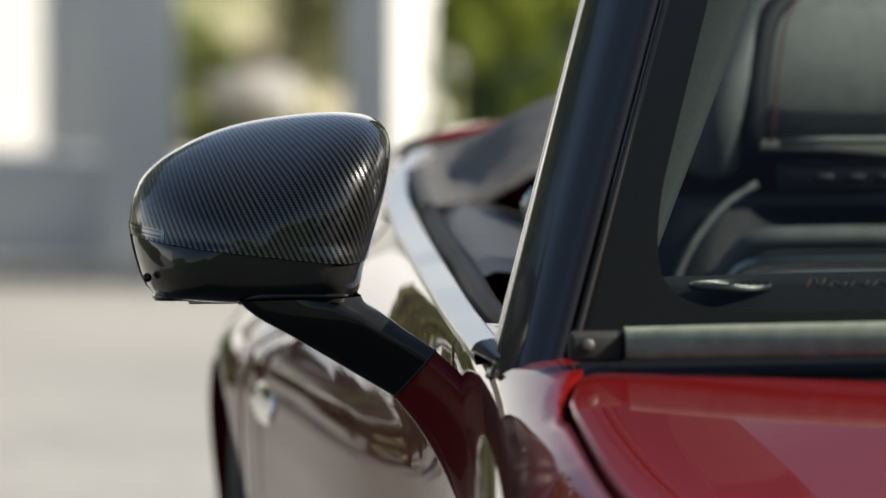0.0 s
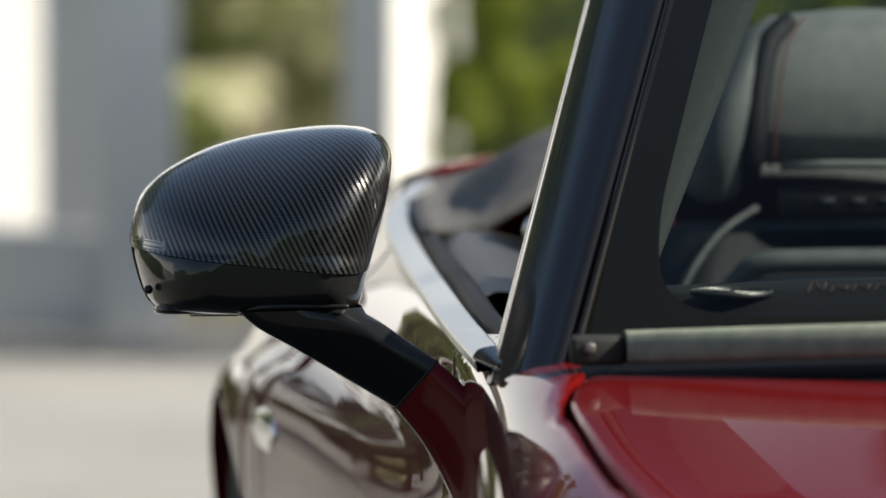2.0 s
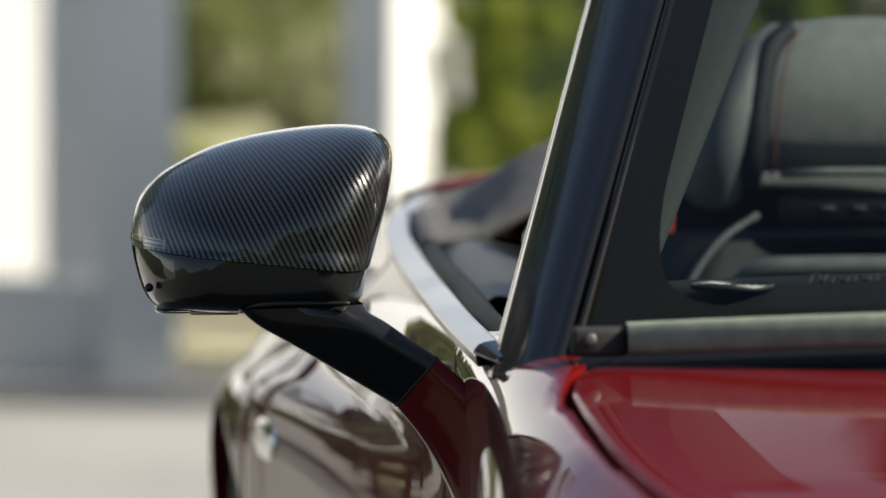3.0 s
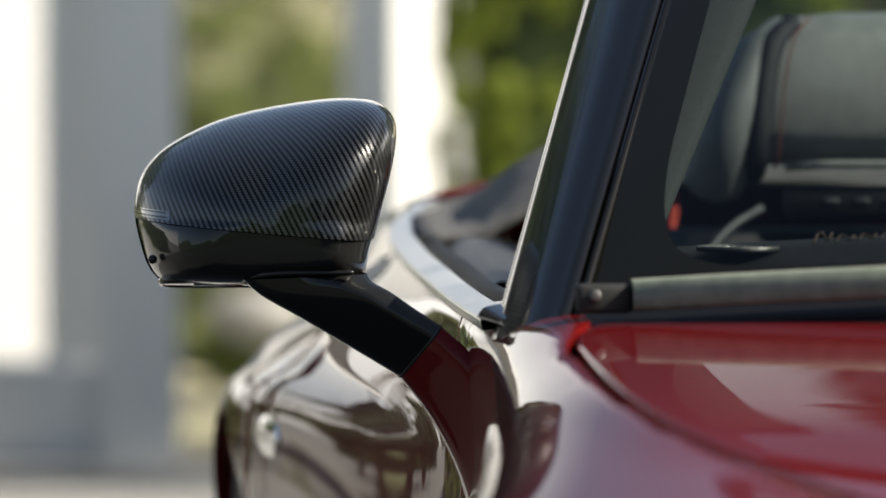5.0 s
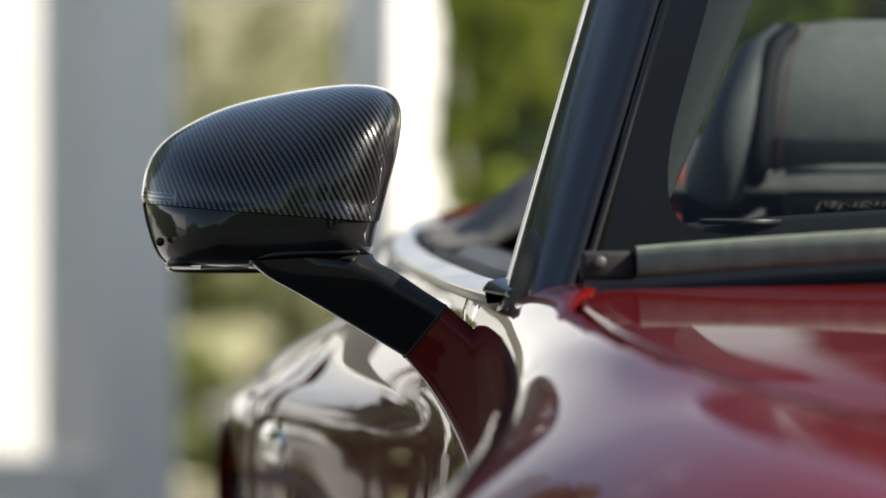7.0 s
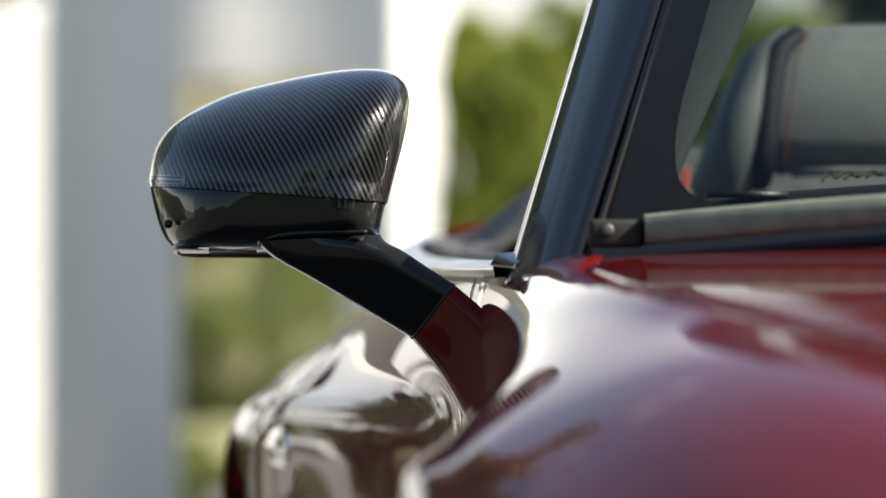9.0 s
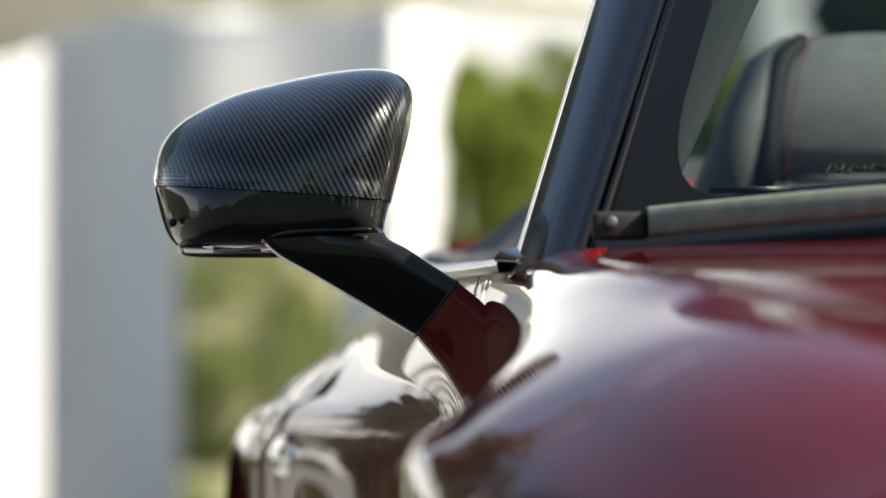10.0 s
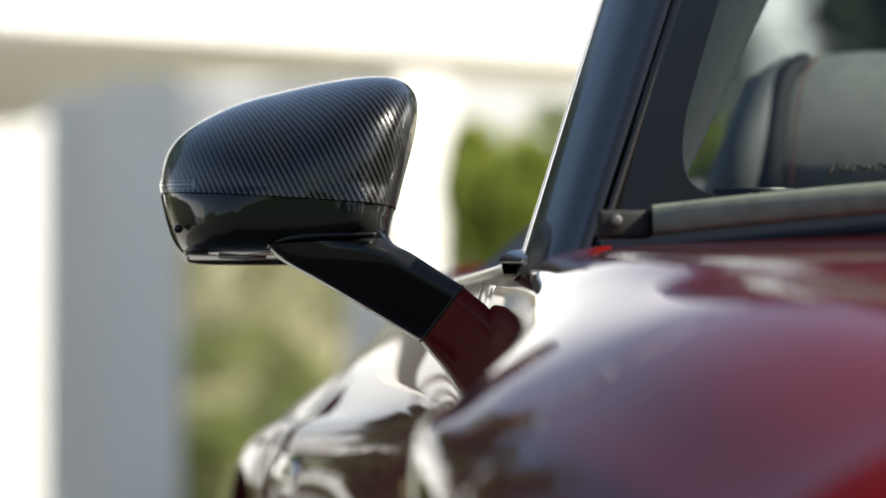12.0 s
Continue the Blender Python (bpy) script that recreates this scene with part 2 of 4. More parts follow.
def resample(dense, count, closed=False):
    run = [0.0]
    for a, b in zip(dense, dense[1:]):
        run.append(run[-1] + (b - a).length)
    out, j, steps = [], 0, count if closed else count - 1
    for k in range(count):
        s = run[-1] * k / steps
        while j < len(run) - 2 and run[j + 1] < s:
            j += 1
        g = run[j + 1] - run[j]
        out.append(dense[j].lerp(dense[j + 1], (s - run[j]) / g if g > 0 else 0))
    return out


def grid(rows, bm=None, close_u=False, uv=None):
    """A surface through rows of points."""
    bm = bm or bmesh.new()
    vs = [[bm.verts.new(p) for p in r] for r in rows]
    layer = bm.loops.layers.uv.verify() if uv else None
    for i in range(len(vs) - 1):
        m = len(vs[i])
        for j in range(m if close_u else m - 1):
            k = (j + 1) % m
            quad = (vs[i][j], vs[i][k], vs[i + 1][k], vs[i + 1][j])
            if len(set(quad)) < 4:
                continue
            f = bm.faces.new(quad)
            if uv:
                for lp, (a, b) in zip(f.loops, ((i, j), (i, j + 1), (i + 1, j + 1), (i + 1, j))):
                    lp[layer].uv = uv(a, b)
    return bm


def thick(bm, depth):
    """Give a sheet real thickness (inwards)."""
    bmesh.ops.recalc_face_normals(bm, faces=bm.faces)
    bmesh.ops.solidify(bm, geom=bm.faces[:], thickness=depth)
    return bm


def box(size, at=(0, 0, 0), bevel=0.0, turn=0.0, bm=None, segments=2):
    fresh = bmesh.new()
    bmesh.ops.create_cube(fresh, size=1)
    bmesh.ops.scale(fresh, vec=size, verts=fresh.verts)
    if bevel:
        bmesh.ops.bevel(fresh, geom=fresh.edges[:], offset=bevel, segments=segments, profile=0.5, affect="EDGES")
    bmesh.ops.rotate(fresh, cent=(0, 0, 0), matrix=Matrix.Rotation(radians(turn), 3, "Z"), verts=fresh.verts)
    bmesh.ops.translate(fresh, vec=at, verts=fresh.verts)
    if bm is None:
        return fresh
    me = bpy.data.meshes.new("joined")
    fresh.to_mesh(me)
    fresh.free()
    bm.from_mesh(me)
    bpy.data.meshes.remove(me)
    return bm


def tube(path, radius, sides=10, bm=None, flat=1.0, cap=True):
    """A round bar along a path; radius is a number or a function of 0..1; flat squashes it along z."""
    bm = bm or bmesh.new()
    path = [Vector(p) for p in path]
    rings = []
    for i, p in enumerate(path):
        d = (path[min(i + 1, len(path) - 1)] - path[max(i - 1, 0)]).normalized()
        side = d.cross(Vector((0, 0, 1)))
        side = side.normalized() if side.length > 1e-4 else Vector((1, 0, 0))
        up = side.cross(d).normalized()
        r = radius(i / (len(path) - 1)) if callable(radius) else radius
        rings.append([bm.verts.new(p + side * math.cos(a) * r + up * math.sin(a) * r * flat)
                      for a in (2 * math.pi * k / sides for k in range(sides))])
    for a, b in zip(rings, rings[1:]):
        for k in range(sides):
            bm.faces.new((a[k], a[(k + 1) % sides], b[(k + 1) % sides], b[k]))
    if cap:
        bm.faces.new(rings[0][::-1])
        bm.faces.new(rings[-1])
    return bm


def disc(radius, depth, at, axis="Y", sides=32, bevel=0.0, bm=None):
    fresh = bmesh.new()
    bmesh.ops.create_cone(fresh, cap_ends=True, segments=sides, radius1=radius, radius2=radius, depth=depth)
    if bevel:
        es = [e for e in fresh.edges if len(e.link_faces) == 2 and any(len(f.verts) > 4 for f in e.link_faces)]
        bmesh.ops.bevel(fresh, geom=es, offset=bevel, segments=2, profile=0.5, affect="EDGES")
    if axis == "Y":
        bmesh.ops.rotate(fresh, cent=(0, 0, 0), matrix=Matrix.Rotation(radians(90), 3, "X"), verts=fresh.verts)
    elif axis == "X":
        bmesh.ops.rotate(fresh, cent=(0, 0, 0), matrix=Matrix.Rotation(radians(90), 3, "Y"), verts=fresh.verts)
    bmesh.ops.translate(fresh, vec=at, verts=fresh.verts)
    if bm is None:
        return fresh
    me = bpy.data.meshes.new("joined")
    fresh.to_mesh(me)
    fresh.free()
    bm.from_mesh(me)
    bpy.data.meshes.remove(me)
    return bm


def blade(sections, count=48, bm=None):
    rows = [spline(sec, count, True) for sec in sections]
    bm = grid(rows, bm, close_u=True)
    return bm


# ---- ground and setting ----
def slope(y):
    """The drive falls gently away behind the car."""
    return -.045 * max(0.0, min(10.0, y - 4.0))


bm = grid([[(x, y, slope(y)) for x in (-1500, -200, -40, -14, 0, 14, 40, 200, 1500)]
           for y in (-1500, -200, -40, -12, 0, 4.0, 7.0, 10.0, 14.0, 16, 40, 200, 1500)])
ground = tagged(new("ground", mesh_from(bm, "ground", paving, False)), "pale sunlit concrete paving of a wide driveway", "ground", kind="structure")

# unseen dark ground under and before the car, added to keep its reflections dark
bm = grid([[(x, y, .006) for x in (-40, -14, -4, 0, 4, 14, 40)] for y in (-60, -20, -6, 0, 3.4)])
tagged(new("road", mesh_from(bm, "road", asphalt, False)), "unseen dark asphalt strip added to darken reflections in the car", "road", kind="structure")
# glowing sheet for the low bright haze over the horizon behind the portico
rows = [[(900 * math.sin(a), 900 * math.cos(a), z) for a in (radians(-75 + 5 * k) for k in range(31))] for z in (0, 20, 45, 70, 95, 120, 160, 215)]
tagged(new("backdrop", mesh_from(grid(rows), "backdrop", haze)), "glowing white sheet as haze low over the horizon", "sky", kind="structure")

# ---- the car ----
car = thing("car", "glossy red open two-seat sports car parked on pale paving", "car")
YS = (-2.20, -1.80, -1.30, -1.08, -0.90, -0.65, -0.40, 0.0, 0.5, 0.95, 1.4, 1.9, 2.45)


def keyed(*values):
    return list(zip(YS, values))


# body section at each station: half widths and heights of six lines along the side
GX = keyed(.42, .53, .690, .718, .723, .722, .715, .745, .745, .745, .735, .69, .52)
GZ = keyed(.78, .850, .896, .908, .915, .923, .933, .926, .926, .928, .940, .94, .86)
BX = keyed(.58, .660, .730, .744, .747, .747, .745, .755, .757, .756, .752, .725, .56)
BZ = keyed(.800, .858, .885, .895, .904, .911, .919, .923, .923, .925, .930, .922, .835)
CX = keyed(.68, .755, .780, .781, .779, .773, .767, .765, .770, .768, .768, .755, .62)
CZ = keyed(.765, .830, .865, .875, .882, .888, .894, .900, .905, .906, .889, .878, .80)
EX = keyed(.75, .815, .830, .816, .803, .788, .774, .762, .785, .805, .832, .82, .70)
EZ = keyed(.72, .790, .838, .843, .847, .850, .852, .855, .862, .862, .838, .81, .72)
SX = keyed(.79, .865, .886, .850, .818, .792, .770, .755, .805, .850, .892, .89, .78)
SZ = keyed(.68, .750, .797, .796, .796, .796, .796, .795, .798, .795, .790, .75, .66)
MX = keyed(.80, .89, .912, .874, .836, .802, .776, .761, .840, .900, .957, .935, .82)
MZ = keyed(.55, .660, .735, .722, .712, .710, .710, .710, .710, .712, .690, .62, .55)
LX = keyed(.66, .83, .895, .860, .820, .800, .795, .800, .850, .865, .930, .90, .80)
LZ = keyed(.20, .19, .200, .200, .200, .200, .200, .200, .200, .210, .230, .28, .35)
HZ = keyed(.80, .878, .921, .931, .938, .947, .956, .947, .947, .947, .947, .947, .9)
AXLES, ARCH, AXLE_Z = (-1.30, 1.40), 0.385, 0.345


def flow(keys, y, reach=.12):
    """The line through the keys, eased over a hand's breadth or two so that reflections run smoothly."""
    steps = [(k - 6) / 6 for k in range(13)]
    weights = [math.exp(-2.2 * q * q) for q in steps]
    return sum(w * curve(keys, max(YS[0], min(YS[-1], y + reach * q))) for q, w in zip(steps, weights)) / sum(weights)


def inner_edge(y):
    """Where the top of the side ends inwards: along the shut line, round the hood's corner, then under the glass."""
    gx = flow(GX, y)
    q = max(0.0, min(1.0, (-.52 - y) / .15)) ** (1 / 2.2)
    tucked = gx * (.957 + .043 * q) if y < -.52 else .957 * gx
    back = max(0.0, min(1.0, (y + .16) / .10))
    return tucked + (gx - tucked) * back * back * (3 - 2 * back)


def section(y, count=44):
    pts = [(flow(a, y, r), 0, flow(b, y, r)) for a, b, r in ((GX, GZ, .12), (BX, BZ, .14), (CX, CZ, .2), (EX, EZ, .24), (SX, SZ, .24), (MX, MZ, .24), (LX, LZ, .2))]
    g = pts[0]
    pts = [(g[0] - .10, 0, g[2] + .006), (g[0] - .04, 0, g[2] + .0035)] + pts
    dense = spline(pts, 240)
    for _ in range(2):
        dense = [dense[0]] + [sum(dense[max(0, i - h):i + h + 1], Vector((0, 0, 0))) / (2 * h + 1)
                              for i in range(1, 239) for h in (min(3, i, 239 - i),)] + [dense[239]]
    inner = inner_edge(y)
    dense = [p for k, p in enumerate(dense) if p.x >= inner or k > 120]
    for ya in AXLES:
        if abs(y - ya) < ARCH:
            top = AXLE_Z + math.sqrt(ARCH ** 2 - (y - ya) ** 2)
            keep = [p for p in dense if p.z >= top]
            dense = keep if len(keep) > 4 else dense[:6]
    return [Vector((p.x, y, p.z)) for p in resample(dense, count)]


def stations(a, b, step=0.022):
    k = max(2, round((b - a) / step))
    base = [a + (b - a) * i / k for i in range(k + 1)]
    return sorted(base + [e for ya in AXLES for e in (ya - ARCH - .001, ya - ARCH + .004, ya + ARCH - .004, ya + ARCH + .001) if a < e < b])


def panel(name, y0, y1, sx, label="", start=0, end=44):
    rows = [[(sx * p.x, p.y, p.z) for p in section(y)[start:end]] for y in stations(y0, y1)]
    bm = thick(grid(rows), 0.012)
    es = [e for e in bm.edges if e.calc_face_angle(0) > 1.0]
    bmesh.ops.bevel(bm, geom=es, offset=0.0003, segments=1, profile=0.5, affect="EDGES")
    return part(name, bm, red_paint, car, label)


FENDER_END, DOOR_END = 0.0, 1.12
doors = {}
for sx in (-1, 1):
    panel("front_fender", -2.18, FENDER_END, sx)
    doors[sx] = panel("door", FENDER_END + .0005, DOOR_END, sx, "red door with bright waist strip")
    panel("rear_fender", DOOR_END + .002, 2.45, sx, "wide red rear haunch")

# hood: from the centre line out to the shut line, its rear corners rounded
def hood_point(s, y):
    xg, zg, zc = flow(GX, y) - 0.0085, flow(GZ, y), flow(HZ, y)
    x = xg * s
    g = max(0.0, min(1.0, (y + 1.15) / .5))
    return x, zg + (.62 + .40 * g * g * (3 - 2 * g)) * (zc - zg) * (1 - abs(s) ** 2.2)


def hood_end(s):
    return -0.490 - 0.17 * (1 - abs(s) ** 2.2) - 0.15 * max(0.0, (abs(s) - 0.955) / 0.045) ** 2.2


rows = []
NS = 48
SS = [-1 + 2 * k / NS for k in range(NS + 1)]
SS = sorted(SS + [q * d for q in (-1, 1) for d in (.995, .99, .985, .98, .975, .97, .965, .95)])
for i in range(44):
    v = i / 43
    row = []
    for s in SS:
        y = -2.17 + (hood_end(s) + 2.17) * v
        x, z = hood_point(s, y)
        row.append((x, y, z))
    rows.append(row)
bm = thick(grid(rows), 0.012)
es = [e for e in bm.edges if e.calc_face_angle(0) > 1.0]
bmesh.ops.bevel(bm, geom=es, offset=0.003, segments=2, profile=0.5, affect="EDGES")
part("hood", bm, red_paint, car, "long red bonnet with a rounded rear corner")

# dark tray under the hood's edge
bm = bmesh.new()
for sx in (-1, 1):
    rows = [[(sx * (curve(GX, y) - .05), y, curve(GZ, y) - .03), (sx * (curve(GX, y) + .02), y, curve(GZ, y) - .03)] for y in stations(-2.1, -.35)]
    grid(rows, bm)
part("gutter", bm, rubber, car)

# nose and tail
def end_cap(name, y, grow, mat, label=""):
    sec = section(y)
    outline = [(sx * p.x, p.y, p.z) for sx, ps in ((-1, sec), (1, sec[::-1])) for p in ps]
    rows = []
    for k in range(8):
        a = k / 7 * math.pi / 2
        c, d = math.cos(a), math.sin(a)
        zc = 0.42
        rows.append([(x * (0.25 + 0.75 * c), yy + grow * d, zc + (z - zc) * (0.15 + 0.85 * c)) for x, yy, z in outline])
    bm = grid(rows, close_u=True)
    bm.faces.new([v for v in bm.verts][-len(outline):])
    return part(name, bm, mat, car, label)


end_cap("front_bumper", -2.185, -0.16, red_paint)
end_cap("rear_bumper", 2.455, 0.14, red_paint)
bm = box((1.2, 0.06, 0.2), (0, -2.31, 0.45), 0.03)
part("grille", bm, satin_black, car)
bm = box((1.60, 3.9, 0.05), (0, 0.1, 0.19), 0.01)
part("underbody", bm, satin_black, car)

# wheels
def wheel(x, y):
    sx = 1 if x > 0 else -1
    bm = bmesh.new()
    prof = spline([(0.235, 0, -.12), (0.30, 0, -.132), (0.335, 0, -.115), (0.345, 0, -.07), (0.345, 0, .07), (0.335, 0, .115), (0.30, 0, .132), (0.235, 0, .12)], 24)
    rows = [[(q.z, q.x * math.cos(a), q.x * math.sin(a)) for q in prof] for a in (2 * math.pi * k / 48 for k in range(49))]
    grid(rows, bm)
    bmesh.ops.remove_doubles(bm, verts=bm.verts, dist=1e-5)
    w = part("wheel", bm, tyre_rubber, car, "low-profile tyre on a grey multi-spoke rim")
    w.location = (x, y, AXLE_Z)
    bm = bmesh.new()
    prof = [(-.115, .24), (-.11, .225), (.0, .205), (.10, .215), (.112, .24)]
    rows = [[(q, r * math.cos(a), r * math.sin(a)) for q, r in prof] for a in (2 * math.pi * k / 48 for k in range(49))]
    grid(rows, bm)
    for k in range(10):
        a = 2 * math.pi * k / 10
        tube([(sx * .10, .04 * math.cos(a), .04 * math.sin(a)), (sx * .095, .23 * math.cos(a + .12), .23 * math.sin(a + .12))], lambda s: .014, 8, bm)
    disc(0.05, 0.03, (sx * .10, 0, 0), "X", 24, 0.005, bm)
    part("rim", bm, rim_metal, w)


for sx in (-1, 1):
    wheel(sx * 0.775, AXLES[0])
    wheel(sx * 0.80, AXLES[1])

# wheel-house liners keep daylight out of the arches
for sx in (-1, 1):
    for ya in AXLES:
        rows = [[(sx * xx, ya + .40 * math.cos(a), AXLE_Z + .40 * math.sin(a)) for xx in (.45, .86)] for a in (math.pi * k / 20 for k in range(21))]
        part("wheel_liner", grid(rows), satin_black, car)

def arm_block(y, sx):
    """Section of the tapered black end piece of the waist strip."""
    g = (y + .345) / .067
    x0, x1, z0, z1 = .728 + .002 * g, .750 + .014 * g, .921 + .001 * g, .928 + .006 * g
    return [Vector((sx * px, y, pz)) for px, pz in ((x0, z0), (x1, z0), (x1 + .002, (z0 + z1) / 2), (x1 - .006, z1), (x0 + .004, z1 + .002), (x0 - .002, (z0 + z1) / 2))]


STRIP_X = [(-.29, .765), (0, .769), (.5, .770), (.95, .768), (1.25, .762), (1.45, .735), (1.56, .700)]
STRIP_Z = [(-.29, .921), (0, .920), (.5, .921), (.95, .924), (1.25, .934), (1.45, .948), (1.56, .960)]
def eased(keys, y):
    return sum(curve(keys, min(1.56, max(-.29, y + .025 * q))) for q in range(-4, 5)) / 9


# bright waist strip on each door, and its black end piece
for sx in (-1, 1):
    rows = []
    for k in range(110):
        y = -0.285 + (1.52 + 0.285) * k / 109
        x, z = eased(STRIP_X, y), eased(STRIP_Z, y)
        a, b = Vector((x, y, z)), Vector((x - .026, y, z + .007))
        c = a.lerp(b, .06) + Vector((.0, 0, .0016))
        c2 = a.lerp(b, .94) + Vector((.0, 0, .0016))
        d = b + Vector((-.003, 0, -.012))
        e = a + Vector((-.002, 0, -.008))
        rows.append([(sx * q.x, q.y, q.z) for q in spline([e, a, c, c2, b, d], 16)])
    part("waist_strip", grid(rows, close_u=True), satin_alu, doors[sx], "bright satin aluminium waist strip")
    bm = blade([arm_block(q, sx) for q in (-.345, -.325, -.30, -.278)], 20)
    part("strip_end", bm, gloss_black, doors[sx])
    # inner waist seal
    rows = [[(sx * (curve(GX, y) + q), y, curve(GZ, y) + r) for q, r in ((-.010, -.02), (-.012, .004), (-.024, .008), (-.036, -.002), (-.04, -.03))]
            for y in stations(-.27, 1.3, .06)]
    part("waist_seal", grid(rows), rubber, doors[sx])
    # inner door skin
    rows = [[(sx * (curve(GX, y) - q), y, r) for q, r in ((.036, .915), (.045, .90), (.055, .86), (.04, .70), (.06, .55), (.03, .30))] for y in stations(-.36, 1.2, .06)]
    part("inner_panel", grid(rows), door_leather, doors[sx], "dark grey leather door lining")
    # flush handle
    hy, hz = 1.0, 0.722
    rows = []
    for i in range(13):
        s = -1 + 2 * i / 12
        y = hy + 0.066 * s
        h = 0.028 * math.sqrt(max(0.0, 1 - abs(s) ** 2.6)) + 0.001
        def skin(z):
            return min(section(y, 90), key=lambda p: abs(p.z - z)).x
        rows.append([(sx * (skin(hz + q * h) + d), y, hz + q * h) for q, d in ((-1, -.004), (-.7, .001), (-.3, .003), (0, .0035), (.3, .003), (.7, .001), (1, -.004))])
    part("door_handle", grid(rows), chrome, doors[sx], "flush bright door handle")

# ---- windscreen ----
EDGE_A, EDGE_B = Vector((0.692, -0.415, 0.930)), Vector((0.465, 0.464, 1.402))


def screen_point(u, v, lift=0.0):
    """u: -1 (this car's right edge) to 1; v: 0 at the cowl to 1 at the header."""
    e = EDGE_A.lerp(EDGE_B, v)
    bow = 1 - abs(u) ** 2.2
    y = e.y - (0.26 - 0.118 * v) * bow
    z = e.z + (0.035 + 0.059 * v) * bow + 0.010 * math.sin(math.pi * v)
    return Vector((u * e.x, y - lift * .5, z + lift * .85))


bm = grid([[screen_point(-1 + 2 * i / 40, j / 16) for i in range(41)] for j in range(17)])
windscreen = part("windscreen", bm, screen_glass, car, "tinted glass windscreen")
windscreen.visible_shadow = False


# black band: from the edge inwards, drawn as a ring between outer and inner borders
def ring_border(inset_side, inset_low, inset_top, count=160, power=7.0):
    out = []
    for k in range(count):
        a = 2 * math.pi * k / count
        c, s = math.cos(a), math.sin(a)
        r = (abs(c) ** power + abs(s) ** power) ** (-1 / power)
        u, v = c * r, (s * r + 1) / 2
        half = EDGE_A.lerp(EDGE_B, v).x
        uu = u * (1 - inset_side(v) / half)
        vv = inset_low + (1 - inset_low - inset_top) * v
        out.append((uu, vv))
    return out


outer = ring_border(lambda v: 0.0, 0.0, 0.0, 320, 40.0)
inner = ring_border(lambda v: 0.040 + 0.026 * max(0.0, 1 - v / .254) ** 2, 0.064, 0.05, 320, 16.0)
rows = [[screen_point(o[0] + (i[0] - o[0]) * t, o[1] + (i[1] - o[1]) * t, -0.004) for o, i in zip(outer, inner)] for t in (0, .25, .5, .75, 1)]
part("black_border", grid(rows, close_u=True), frit, windscreen, "matt black ceramic border of the glass")

# A-pillars, header and seals
for sx in (-1, 1):
    rows = []
    for k in range(50):
        v = -0.04 + 1.04 * k / 49
        e = EDGE_A.lerp(EDGE_B, v)
        w = 0.059 + 0.020 * v
        o = e + Vector((w - .002, 0.090, -0.001 - 0.005 * v))            # outer edge, then a narrow flat facet to the rear
        r = o + Vector((.0008, .032, -.003))
        sec = [e + Vector((.002, 0.0, 0.0)), e + Vector((.010, .004, .011)), e + Vector((w * .30, .020, .0135)), e + Vector((w * .55, .040, .012)),
               e + Vector((w * .80, .065, .004)), o.lerp(e + Vector((w * .80, .065, .004)), .10), o.lerp(r, .05), o.lerp(r, .5), r, r + Vector((-.014, .010, -.010)),
               e + Vector((w * .25, .085, -.045)), e + Vector((-.012, .030, -.040)), e + Vector((-.006, .006, -.012))]
        rows.append([(sx * q.x, q.y, q.z) for q in spline(sec, 72, True)])
    bm = grid(rows, close_u=True)
    part("a_pillar", bm, pillar_black, car, "gloss black windscreen pillar")
    path = [EDGE_A.lerp(EDGE_B, -.02 + 1.0 * k / 20) + Vector((-.001, -.003, .006)) for k in range(21)]
    part("screen_seal", tube([(sx * q.x, q.y, q.z) for q in path], 0.0035, 8), rubber, windscreen)
    # cloth trim on the inside of the pillar
    rows = []
    for k in range(20):
        e = EDGE_A.lerp(EDGE_B, .05 + .9 * k / 19)
        rows.append([(sx * (e.x - a * (.42 + .78 * k / 19)), e.y + b, e.z + c) for a, b, c in ((-.03, .09, -.06), (.02, .05, -.06), (.060, .055, -.055), (.082, .085, -.05), (.06, .13, -.06))])
    part("pillar_trim", grid(rows), trim_grey, car, "grey cloth pillar lining")
rows = []
for k in range(41):
    u = -1 + k / 20
    c = screen_point(u, 1.0)
    rows.append([c + Vector(q) for q in ((0, -.03, -.008), (0, -.02, .012), (0, .02, .022), (0, .06, .012), (0, .07, -.01), (0, .02, -.03))])
part("screen_header", grid(rows, close_u=True), gloss_black, car)

rng = random.Random(5)
bm = bmesh.new()
for k in range(9):
    u0 = -.735 + .026 * k
    h = .016 if k in (0, 6) else .009
    p = [screen_point(u0 + du, .089 + dv * .85, .0015) for du, dv in ((-.006, 0), (.002, h * 1.3), (.010, .002), (.016, h))]
    tube(spline([tuple(q) for q in p], 8), .0011, 5, bm)
part("lettering", bm, frit, windscreen, "small dark script strokes on the glass")

# cowl strip along the foot of the glass, end block and screw
def cowl_point(u, q, r):
    p = screen_point(u, 0.0)
    return Vector((p.x, p.y + q - .055, p.z + r))


